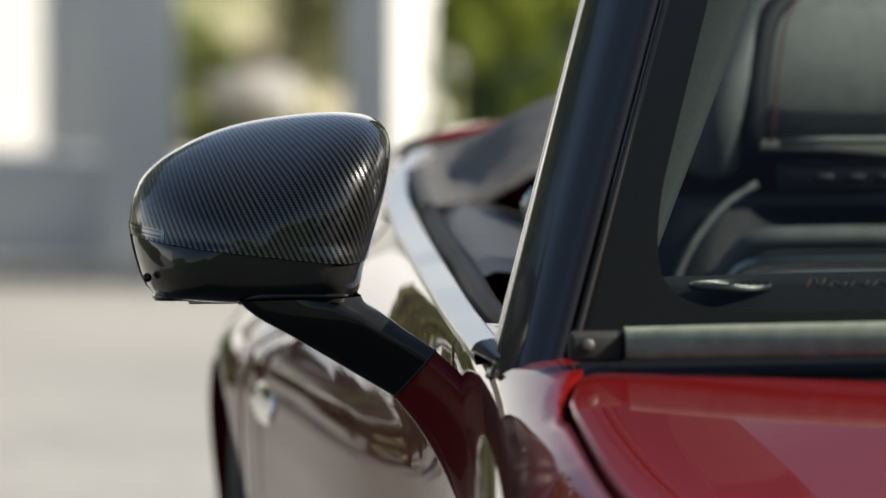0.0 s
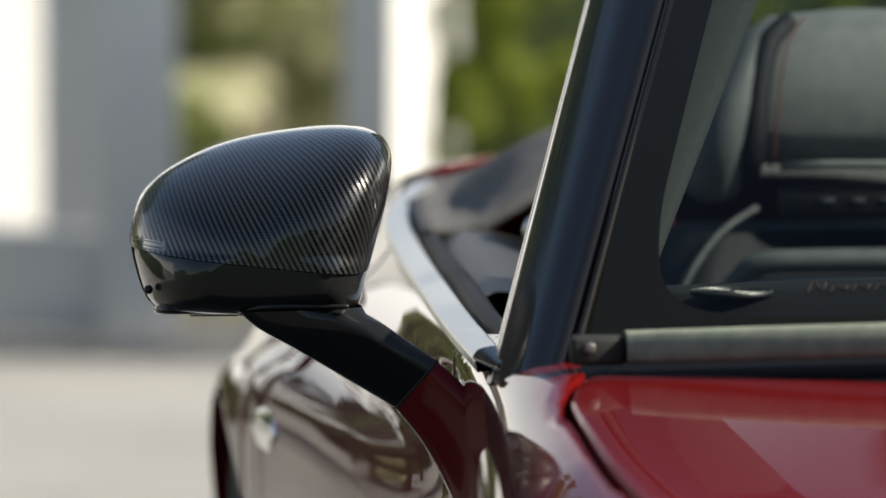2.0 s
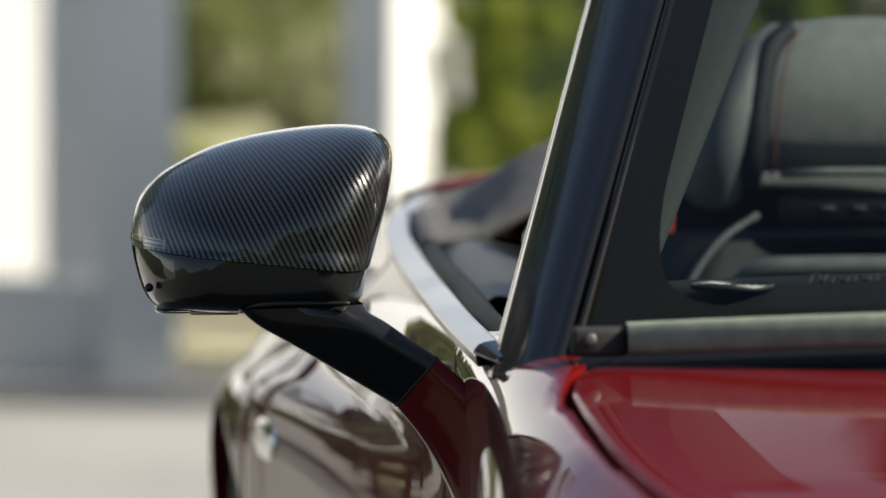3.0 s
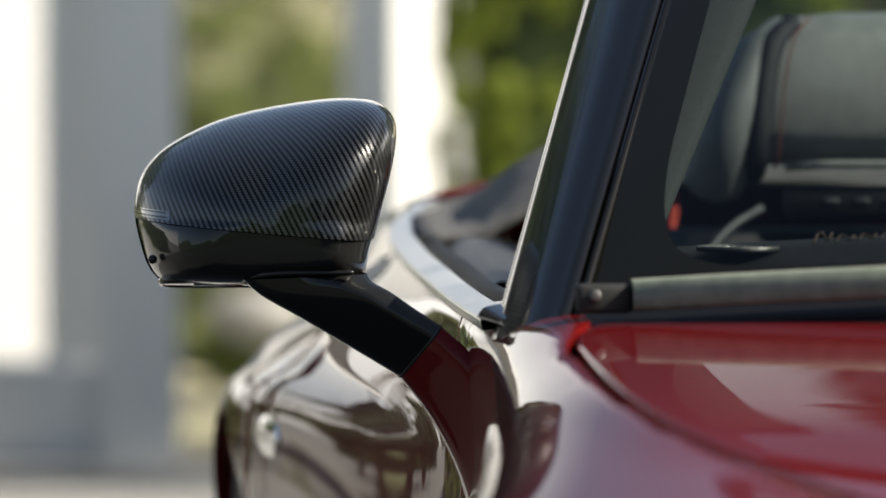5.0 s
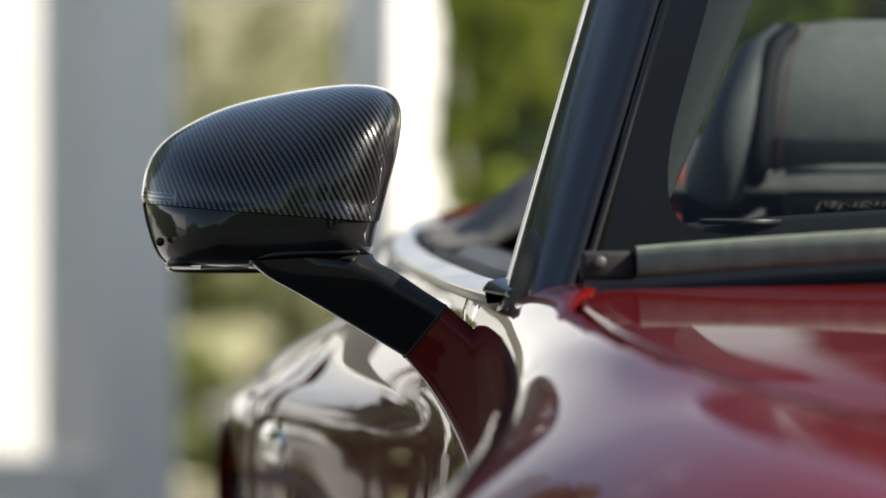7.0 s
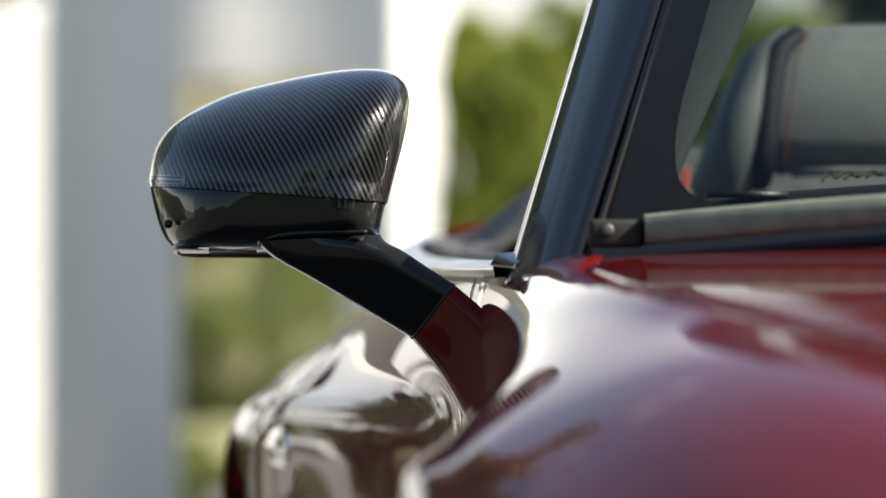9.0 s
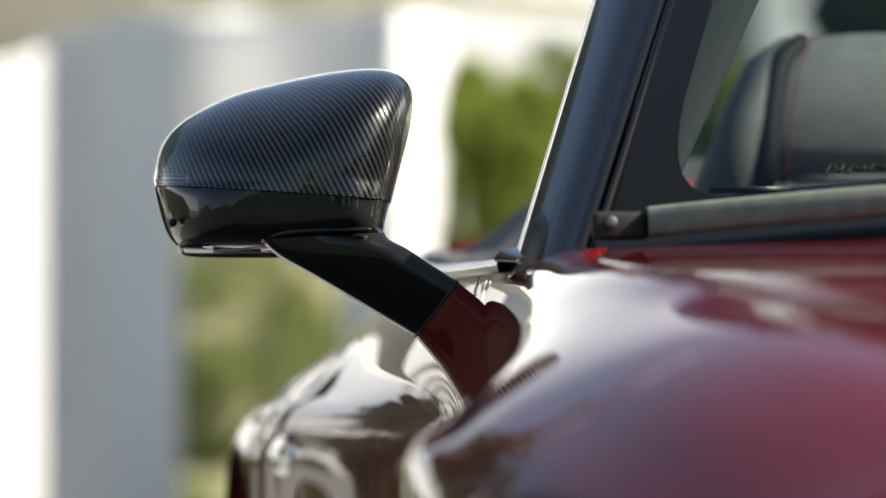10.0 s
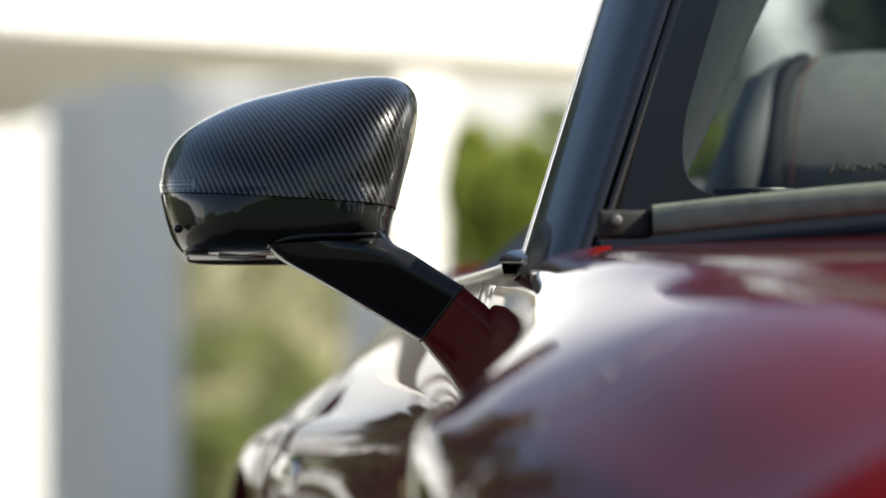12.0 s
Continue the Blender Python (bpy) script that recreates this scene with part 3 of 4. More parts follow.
rows = []
for k in range(61):
    u = -0.945 + 1.89 * k / 60
    rows.append([cowl_point(u, q, r) for q, r in ((.018, .033), (.004, .033), (-.004, .030), (-.009, .012), (-.004, .007), (.02, .007))])
cowl = part("cowl_strip", grid(rows, close_u=True), cowl_grey, car, "weathered grey plastic strip below the glass")
rows = []
for k in range(61):
    u = -1.0 + 2.0 * k / 60
    rows.append([cowl_point(u, q, r) for q, r in ((.05, .010), (.0, -.006), (-.02, -.012), (-.03, -.03), (.06, -.05))])
part("cowl_tray", grid(rows), rubber, car)
for sx in (-1, 1):
    c = cowl_point(sx * 0.978, -.002, .0195)
    bm = box((0.046, 0.026, 0.024), c, 0.004)
    blk = part("strip_end", bm, block_grey, cowl)
    part("screw", disc(0.0052, 0.007, (c.x + sx * .008, c.y - .0155, c.z + .003), "Y", 20, 0.002), screw_grey, cowl, "small dull grey screw")

# ---- wing mirrors ----
HEAD_C = Vector((-0.945, 0.0, 0.998))
HEAD_OUTLINE = [(-1.061, 1.004), (-1.056, 1.034), (-1.042, 1.056), (-1.018, 1.074), (-.980, 1.092), (-.930, 1.104), (-.880, 1.109),
                (-.847, 1.107), (-.829, 1.100), (-.820, 1.083), (-.823, 1.050), (-.834, 1.006), (-.843, .972), (-.851, .944), (-.880, .938),
                (-.957, .935), (-1.010, .936), (-1.034, .938), (-1.048, .951), (-1.057, .978)]


def outer_end(x):
    return max(0.0, min(1.0, (-.85 - x) / .10))


HEAD_OUTLINE = [(x, z - .05 * max(0.0, z - .995) * outer_end(x)) for x, z in HEAD_OUTLINE]


def head_y(x, z, r, square=2.4, depth=0.110, rim=0.078):
    """Depth of the housing; its rim lies further back towards the top."""
    return rim + .60 * max(0.0, z - .995) * outer_end(x) * r * r - (depth + 0.36 * (x + 1.06)) * (max(0.0, 1 - r ** square)) ** (1 / 2.1) - 0.05 * (x + 1.06)


def squareness(p):
    """How boxy the housing turns towards each side: soft on top, tight below and at the inner end."""
    d = (p - HEAD_C).normalized()
    return 2.5 - 0.55 * max(0.0, d.z) + 4.5 * max(0.0, -d.z) ** 0.8 + 2.0 * max(0.0, d.x) ** 2


def mirror_head(sx, shrink=1.0, n=110, m=44):
    """Domed housing: rings from the rim at the back to the front, with UVs in metres."""
    out = spline([(x, 0, z) for x, z in HEAD_OUTLINE], n, True)
    rows, arcs = [], []
    for i in range(m):
        r = math.cos(i / m * math.pi / 2) ** 0.62 * shrink
        row = []
        for p in out:
            x, z = HEAD_C.x + (p.x - HEAD_C.x) * r, HEAD_C.z + (p.z - HEAD_C.z) * r
            row.append(Vector((x, head_y(x, z, r / shrink, squareness(p)) + (1 - shrink) * .1, z)))
        rows.append(row)
    run = [[0.0] * n for _ in range(m)]
    for i in range(m - 2, -1, -1):
        for j in range(n):
            run[i][j] = run[i + 1][j] + (rows[i][j] - rows[i + 1][j]).length
    def uv(i, j):
        j %= n
        d = out[j] - HEAD_C
        a = math.atan2(d.z, d.x)
        g = run[i][j] + (rows[m - 1][j] - Vector((HEAD_C.x, rows[m - 1][j].y, HEAD_C.z))).length
        return (.3 * g * math.cos(a) + .7 * (rows[i][j].x - HEAD_C.x), .3 * g * math.sin(a) + .7 * (rows[i][j].z - HEAD_C.z))
    bm = grid(rows, close_u=True, uv=uv)
    bm.verts.ensure_lookup_table()
    layer = bm.loops.layers.uv.verify()
    f = bm.faces.new([v for v in bm.verts][-n:])
    for lp, j in zip(f.loops, range(n)):
        lp[layer].uv = uv(m - 1, j)
    return bm


SPLIT_AT, SPLIT_N = Vector((-1.06, 0.0, 0.9975)), Vector((0.075, 0.0, 1.0)).normalized()


def cut(bm, at, normal, keep_above):
    bmesh.ops.bisect_plane(bm, geom=bm.verts[:] + bm.edges[:] + bm.faces[:], dist=1e-6, plane_co=at, plane_no=normal,
                           clear_inner=keep_above, clear_outer=not keep_above)
    return bm


def flip(bm, sx):
    if sx > 0:
        bmesh.ops.scale(bm, vec=(-1, 1, 1), verts=bm.verts)
    return bm


def arm_section(lo, up, deep, front=0.012):
    """Rounded section of the arm between its lower and its upper edge; deep: thickness along y."""
    lo, up = Vector(lo), Vector(up)
    d = up - lo
    f, b = Vector((0, -front, 0)), Vector((0, deep, 0))
    return [lo + b * .02, lo + d * .02 + f * .6, lo + d * .07 + f, lo + d * .30 + f, lo + d * .55 + f, lo + d * .74 + f, lo + d * .78 + f * .95,
            lo + d * .83 + f * .55, lo + d * .96 + b * .08, up + b * .16, up + b * .45 - d * .01, up + b - d * .08, lo + d * .5 + b * 1.05, lo + d * .12 + b, lo + b * .5]


def between(secs, per):
    """More sections between the given ones, smooth."""
    n = len(secs[0])
    tracks = [spline([s[i] for s in secs], per) for i in range(n)]
    return [[tracks[i][k] for i in range(n)] for k in range(per)]


for sx in (-1, 1):
    bm = flip(cut(mirror_head(sx), SPLIT_AT, SPLIT_N, True), sx)
    bmesh.ops.recalc_face_normals(bm, faces=bm.faces)
    head = part("wing_mirror", bm, carbon, car, "wing mirror with lacquered carbon-fibre cap")
    bm = flip(cut(mirror_head(sx, 0.985), SPLIT_AT - Vector((0, 0, .0008)), SPLIT_N, False), sx)
    part("lower_shell", bm, gloss_black, head, "gloss black lower housing")
    # indicator strip let into the outer end
    bm = mirror_head(sx, 1.004)
    cut(bm, SPLIT_AT + Vector((0, 0, .003)), SPLIT_N, True)
    cut(bm, SPLIT_AT + Vector((0, 0, .011)), SPLIT_N, False)
    cut(bm, Vector((-1.030, 0, 1)), Vector((1, 0, 0)), False)
    part("indicator", flip(bm, sx), lens_smoke, head, "clear ribbed indicator strip")
    for dz in (.0048, .0088):
        rib = mirror_head(sx, 1.008)
        cut(rib, SPLIT_AT + Vector((0, 0, dz)), SPLIT_N, True)
        cut(rib, SPLIT_AT + Vector((0, 0, dz + .0012)), SPLIT_N, False)
        cut(rib, Vector((-1.034, 0, 1)), Vector((1, 0, 0)), False)
        part("rib", flip(rib, sx), gloss_black, head)
    nub = bmesh.new()
    bmesh.ops.create_uvsphere(nub, u_segments=20, v_segments=12, radius=.0042)
    bmesh.ops.translate(nub, vec=(-1.0455, .006, .962), verts=nub.verts)
    part("camera_lens", flip(nub, sx), gloss_black, head, "small round camera lens")
    # rim and glass at the back
    out = spline([(x, 0, z) for x, z in HEAD_OUTLINE], 72, True)
    rows = []
    for r, dy in ((1.0, 0.0), (1.0, .004), (.97, .007), (.95, .003), (.94, -.012)):
        rows.append([Vector((HEAD_C.x + (p.x - HEAD_C.x) * r, head_y(HEAD_C.x + (p.x - HEAD_C.x) * r, HEAD_C.z + (p.z - HEAD_C.z) * r, 1.0) + dy, HEAD_C.z + (p.z - HEAD_C.z) * r)) for p in out])
    part("rim", flip(grid(rows, close_u=True), sx), gloss_black, head)
    bm = bmesh.new()
    bm.faces.new([bm.verts.new((HEAD_C.x + (p.x - HEAD_C.x) * .945, head_y(HEAD_C.x + (p.x - HEAD_C.x) * .945, HEAD_C.z + (p.z - HEAD_C.z) * .945, 1.0) - .008, HEAD_C.z + (p.z - HEAD_C.z) * .945)) for p in out])
    part("glass", flip(bm, sx), mirror_glass, head, "mirror glass", smooth=False)
    # lamp plate below
    rows = []
    for k, (g, z) in enumerate(((0.90, .945), (1.0, .941), (1.0, .939), (.95, .9365), (.0, .936))):
        ring = []
        for a in (2 * math.pi * j / 40 for j in range(40)):
            dy = .050 * g * math.copysign(abs(math.sin(a)) ** .6, math.sin(a))
            ring.append(Vector((-.967 + .070 * g * math.copysign(abs(math.cos(a)) ** .5, math.cos(a)), .050 + dy, z - .10 * dy)))
        rows.append(ring)
    plate = part("lamp_plate", flip(grid(rows, close_u=True), sx), gloss_black, head, "underside plate with lamp slot")
    lip = [Vector((-.967 + .070 * math.copysign(abs(math.cos(a)) ** .5, math.cos(a)), .050 + .050 * math.copysign(abs(math.sin(a)) ** .6, math.sin(a)), 0)) for a in (2 * math.pi * j / 48 for j in range(49))]
    part("lip", flip(tube([(q.x, q.y, .939 - .10 * (q.y - .05)) for q in lip], .0034, 8, cap=False), sx), gloss_black, plate)
    part("lamp_slot", flip(box((.045, .016, .004), (-.985, .035, .9368), .0015), sx), silver, head)
    collar = spline([(-.962, -.040, .944), (-.952, -.060, .950), (-.930, -.078, .953), (-.895, -.090, .954), (-.866, -.094, .954)], 24)
    part("collar", flip(tube(collar, lambda t: .0030 - .0008 * t, 10), sx), gloss_black, head, "rounded black lip where the arm leaves the shell")
    # upper arm
    secs = [arm_section((-.965, -.045, .946), (-.853, -.085, .952), .075),
            arm_section((-.948, -.045, .931), (-.849, -.096, .945), .075),
            arm_section((-.916, -.046, .913), (-.834, -.108, .937), .066),
            arm_section((-.870, -.048, .886), (-.812, -.116, .922), .056),
            arm_section((-.823, -.051, .858), (-.789, -.122, .907), .048)]
    part("arm", flip(blade(between(secs, 16)), sx), gloss_black, head, "gloss black mirror arm")
    secs = [arm_section((-.8225, -.051, .8575), (-.7885, -.122, .9065), .048),
            arm_section((-.797, -.058, .825), (-.760, -.148, .879), .050),
            arm_section((-.772, -.062, .778), (-.737, -.165, .833), .055),
            arm_section((-.757, -.066, .730), (-.725, -.175, .778), .060),
            arm_section((-.745, -.070, .680), (-.714, -.180, .722), .065)]
    ring = [[p + (p - Vector((-.8055, -.075, .882))) * k + Vector((-.0006, 0, .0006)) * g for p in [Vector(q) for q in secs[0]]] for k, g in ((0.0, 2), (.022, 1.5), (.022, -1.5), (0.0, -2))]
    part("seam", flip(blade(ring, 32), sx), satin_black, head, "thin joint between arm and foot")
    part("foot", flip(blade(between(secs, 14)), sx), red_paint, head, "body-coloured foot of the arm")

# ---- cockpit ----
# dashboard
rows = []
for k in range(41):
    u = -1 + k / 20
    p = screen_point(u * .97, 0.0)
    x = p.x * .97
    rows.append([(x, p.y + .02, p.z - .006), (x, p.y + .10, p.z + .022), (x, p.y + .20, p.z + .040), (x, p.y + .27, p.z + .043),
                 (x, p.y + .32, p.z + .0), (x, p.y + .31, p.z - .08), (x, p.y + .28, p.z - .30)])
dash = part("dashboard", grid(rows), leather_dark, car, "dark leather dashboard")
for sx in (-1, 1):
    c = screen_point(sx * .79, 0.0)
    at = Vector((c.x, c.y + .19, c.z + .0405))
    spk = part("speaker", disc(.036, .003, at, "Z", 40, .001), satin_black, dash, "round loudspeaker grille with bright rings")
    for q in (.035, .028, .021, .014, .007):
        part("ring", tube([(at.x + q * math.cos(a), at.y + q * math.sin(a), at.z + .002) for a in (2 * math.pi * k / 40 for k in range(41))], .0010, 6, cap=False), dull_metal, spk)
part("cabin_floor", box((1.44, 2.0, .03), (0, .35, .30), .01), leather_dark, car)
part("bulkhead", box((1.42, .05, .66), (0, 1.12, .60), .02), leather_dark, car)
part("tunnel", box((.26, 1.3, .30), (0, .30, .46), .05), leather_dark, car)


def seat(x):
    def shell(widths, front, back, z0):
        rows = []
        for w, f, b, z in zip(widths, front, back, z0):
            sec = [(x - w, b - .02, z), (x - w * .98, f + .03, z), (x - w * .78, f - .03, z), (x - w * .55, f, z), (x, f + .01, z), (x + w * .55, f, z),
                   (x + w * .78, f - .03, z), (x + w * .98, f + .03, z), (x + w, b - .02, z), (x + w * .5, b + .02, z), (x - w * .5, b + .02, z)]
            rows.append(spline(sec, 36, True))
        bm = grid(rows, close_u=True)
        bm.faces.new(bm.verts[-36:])
        return bm
    zs = (.45, .60, .75, .87, .95)
    s = part("seat", shell((.25, .26, .265, .25, .21), (.62, .68, .74, .79, .82), (.80, .86, .92, .96, .98), zs), leather_dark, car, "dark leather sports seat with grey headrest")
    rows = []
    for w, f, b, z in ((.172, .835, .93, 1.022), (.182, .81, .95, 1.035), (.180, .80, .96, 1.06), (.165, .81, .965, 1.11), (.140, .825, .965, 1.155), (.10, .85, .955, 1.178), (.03, .88, .94, 1.185)):
        rows.append(spline([(x - w, (f + b) / 2, z), (x - w * .9, f + .02, z), (x - w * .5, f, z), (x + w * .5, f, z), (x + w * .9, f + .02, z), (x + w, (f + b) / 2, z),
                            (x + w * .6, b, z), (x - w * .6, b, z)], 32, True))
    bm = grid(rows, close_u=True)
    bm.faces.new(bm.verts[-32:])
    part("headrest", bm, leather_grey, s, "grey leather headrest")
    for sx in (-1, 1):
        path = [(x + sx * q, yy - .004, z) for q, yy, z in ((.108, .835, 1.018), (.108, .802, 1.032), (.106, .797, 1.06), (.100, .806, 1.11), (.090, .822, 1.155), (.07, .85, 1.179))]
        side = [(x + sx * q, yy + .006, z) for q, yy, z in ((.132, .835, 1.018), (.132, .802, 1.032), (.129, .797, 1.06), (.122, .806, 1.11), (.110, .824, 1.150), (.085, .856, 1.172))]
        part("bolster", tube(spline(side, 20), lambda t: .017 - .005 * t, 12), leather_dark, s, "dark leather side bolster")
        wing = [(x + sx * q, yy, z) for q, yy, z in ((.172, .84, 1.005), (.166, .815, 1.035), (.155, .812, 1.07), (.139, .822, 1.11), (.120, .842, 1.145), (.096, .88, 1.166))]
        part("wing", tube(spline(wing, 20), lambda t: .034 - .018 * t, 14), pale_leather, s, "pale grey leather wing of the headrest")
        part("piping", tube(spline(path, 20), .0013, 6), stitch_red, s, "red piping")
    part("lower_edge", tube([(x - .10, .803, 1.021), (x - .05, .796, 1.024), (x + .05, .796, 1.024), (x + .10, .803, 1.021)], .0045, 8), leather_grey, s)
    part("neck_vent", box((.20, .02, .035), (x, .812, .983), .008), satin_black, s, "slotted neck vent")
    for k in range(4):
        part("slot", box((.016, .004, .005), (x - .05 + .033 * k, .8015, .985), .0015), seat_grey, s)
    for sx in (-1, 1):
        edge = [(x + sx * q, yy, z) for q, yy, z in ((.125, .80, .978), (.165, .775, .955), (.20, .75, .915), (.225, .73, .86), (.235, .715, .80))]
        part("shoulder_trim", tube(spline(edge, 20), .0045, 8), seat_grey, s, "thin silver line along the seat shoulder")
    # bands added for the grey and bluish reflections low behind the glass
    for name, mat, r, z, tip, lab in (("back_pad", pale_leather, .013, .926, .150, "grey leather band across the backrest"), ("sheen_band", satin_alu, .0065, .904, .158, "satin metal tube added for a bluish reflection across the backrest"),
                                      ("sheen_band", satin_alu, .006, .887, .150, "satin metal tube added for a bluish reflection across the backrest")):
        line = [(x + sx * q, .735 + dy, z + dz) for sx, pts in ((-1, ((tip + .018, .03, -.05), (tip, .016, -.022), (tip - .022, .005, -.004), (.07, 0, 0))), (1, ((.07, 0, 0), (tip - .022, .005, -.004), (tip, .016, -.022), (tip + .018, .03, -.05))))
                for q, dy, dz in pts]
        part(name, tube(spline(line, 32), r, 12), mat, s, lab)
    part("cushion", box((.50, .50, .16), (x, .42, .42), .05, segments=3), leather_dark, s)


seat(-0.264)
seat(0.36)
for sx in (-1, 1):
    rows = [[(sx * (.450 + .026 * k / 9 + q), 1.06 - .02 * k / 9, 1.03 - .20 * k / 9) for q in (-.004 - .008 * k / 9, .004 + .008 * k / 9)] for k in range(10)]
    part("seat_belt", thick(grid(rows), .003), belt_red, car, "red seat belt strap")
# padded trim between each door and the seat back, with a small bright ring added
for sx in (-1, 1):
    rows = []
    for k in range(17):
        y = .50 + .60 * k / 16
        lift = .012 * math.sin(math.pi * k / 16) + .018 * (k / 16) ** 2
        rows.append([(sx * (curve(GX, y) - q), y, curve(GZ, y) + r + lift) for q, r in ((.036, -.020), (.055, -.010), (.085, -.012), (.14, -.030), (.20, -.055), (.25, -.10), (.27, -.20))])
    trim = part("quarter_trim", grid(rows), door_leather, car, "dark grey leather trim behind the door")
    ring = [(sx * (.606 + .016 * math.cos(a)), .95 + .006 * math.cos(a), .938 + .022 * math.sin(a)) for a in (2 * math.pi * k / 28 for k in range(29))]
    part("bright_ring", tube(ring, .0045, 10, cap=False), chrome, trim, "small bright metal ring")
# steering wheel (driver's side)
bm = bmesh.new()
ring = [(0.36 + .18 * math.cos(a), 0.17 + .05 * math.sin(a), .86 + .17 * math.sin(a)) for a in (2 * math.pi * k / 40 for k in range(41))]
tube(ring, .014, 10, bm, cap=False)
for a in (0.1, math.pi - .1, -math.pi / 2):
    tube([(0.36, .16, .86), (0.36 + .18 * math.cos(a), 0.17 + .05 * math.sin(a), .86 + .17 * math.sin(a))], .012, 8, bm)
disc(.06, .04, (0.36, .155, .86), "Y", 28, .01, bm)
part("steering_wheel", bm, leather_dark, car)

# rear deck: red panel, black cloth cover with two fairings
rows = []
for k in range(61):
    u = -1 + k / 30
    row = []
    for j in range(15):
        y = 1.04 + .62 * j / 14
        x = u * (curve(GX, y) - .008)
        hump = max(0.0, 1 - abs((abs(x) - .42) / (.25 if abs(x) > .42 else .40)) ** 3)
        rise = min(1.0, .55 + j / 8) * (1 - .75 * max(0.0, (j - 5) / 9) ** 1.6)
        z = curve(GZ, y) + .010 + .112 * hump * rise
        row.append((x, y, z))
    rows.append(row)
part("tonneau_cover", thick(grid(rows), .01), tonneau_cloth, car, "black cloth cover over the folded roof")
rows = []
for k in range(31):
    u = -1 + k / 15
    row = []
    for j in range(16):
        y = 1.665 + .78 * j / 15
        x = u * (curve(GX, y) - .003)
        z = curve(GZ, y) + .006 + .036 * (1 - abs(u) ** 8) * (1 - j / 15) ** .7
        row.append((x, y, z))
    rows.append(row)
part("boot_lid", thick(grid(rows), .01), red_paint, car, "red boot lid")

# ---- buildings behind ----
def block(name, label, category, x0, x1, y0, y1, z0, z1, mat, turn=0.0, bevel=.01, kind=""):
    ob = new(name, mesh_from(box((x1 - x0, y1 - y0, z1 - z0), (0, 0, (z1 - z0) / 2), bevel), name, mat, False))
    ob.location = ((x0 + x1) / 2, (y0 + y1) / 2, z0)
    ob.rotation_euler = (0, 0, radians(turn))
    return tagged(ob, label, category, kind=kind)


block("wall_left", "bright white rendered wall", "wall", -2.45, -1.05, 16.35, 16.6, -.50, 1.87, stucco, 12, kind="structure")
# Block added for the shaded grey band at the wall's foot; same stucco.
block("wall_foot_band", "low rendered block added for the shaded grey band below the white wall", "wall", -3.3, -1.02, 14.85, 15.10, -.50, -.10, stucco, 0, kind="structure")
block("wall_recess", "white rendered wall set back in shade", "wall", -1.25, -.95, 15.60, 15.70, -.50, 1.95, stucco, -30, kind="structure")
plan = [(-1.045, 14.70), (-.772, 14.565), (-.795, 14.93), (-1.045, 15.02)]
bm = bmesh.new()
low = [bm.verts.new((x, y, -.50)) for x, y in plan]
top = [bm.verts.new((x, y, 1.95)) for x, y in plan]
bm.faces.new(low[::-1])
bm.faces.new(top)
for k in range(4):
    bm.faces.new((low[k], low[(k + 1) % 4], top[(k + 1) % 4], top[k]))
bmesh.ops.recalc_face_normals(bm, faces=bm.faces[:])
tagged(new("wall_pier", mesh_from(bm, "wall_pier", stucco, False)), "white rendered wall pier with its shaded side showing", "wall", kind="structure")
block("column", "square white rendered column", "column", -.150, .130, 14.4, 14.65, -.50, 1.95, stucco, 42)
block("lintel", "white rendered lintel between pier and column", "lintel", -1.28, .08, 15.05, 15.20, 1.57, 1.951, stucco, -48, kind="structure")
block("wall_right", "white rendered wall behind the hedge", "wall", -.05, .85, 14.9, 15.2, -.50, 1.94, stucco, kind="structure")
block("column", "square white rendered column between dark bushes", "column", 1.40, 1.54, 15.75, 15.89, -.50, 2.2, stucco, 0)
# flat roof: a deep left wing and a shallow strip behind the columns
plan = [(-4.2, 13.6), (1.35, 18.6), (1.6, 20.6), (1.07, 20.3), (.39, 19.9), (-.78, 19.7), (-1.546, 24.9), (-4.2, 24.9)]
bm = bmesh.new()
low = [bm.verts.new((x, y, 2.238)) for x, y in plan]
top = [bm.verts.new((x, y, 2.37)) for x, y in plan]
bm.faces.new(low[::-1])
bm.faces.new(top)
for k in range(len(plan)):
    bm.faces.new((low[k], low[(k + 1) % 8], top[(k + 1) % 8], top[k]))
tagged(new("roof_slab", mesh_from(bm, "roof_slab", stucco, False)), "flat pale roof slab of a portico", "roof", kind="structure")


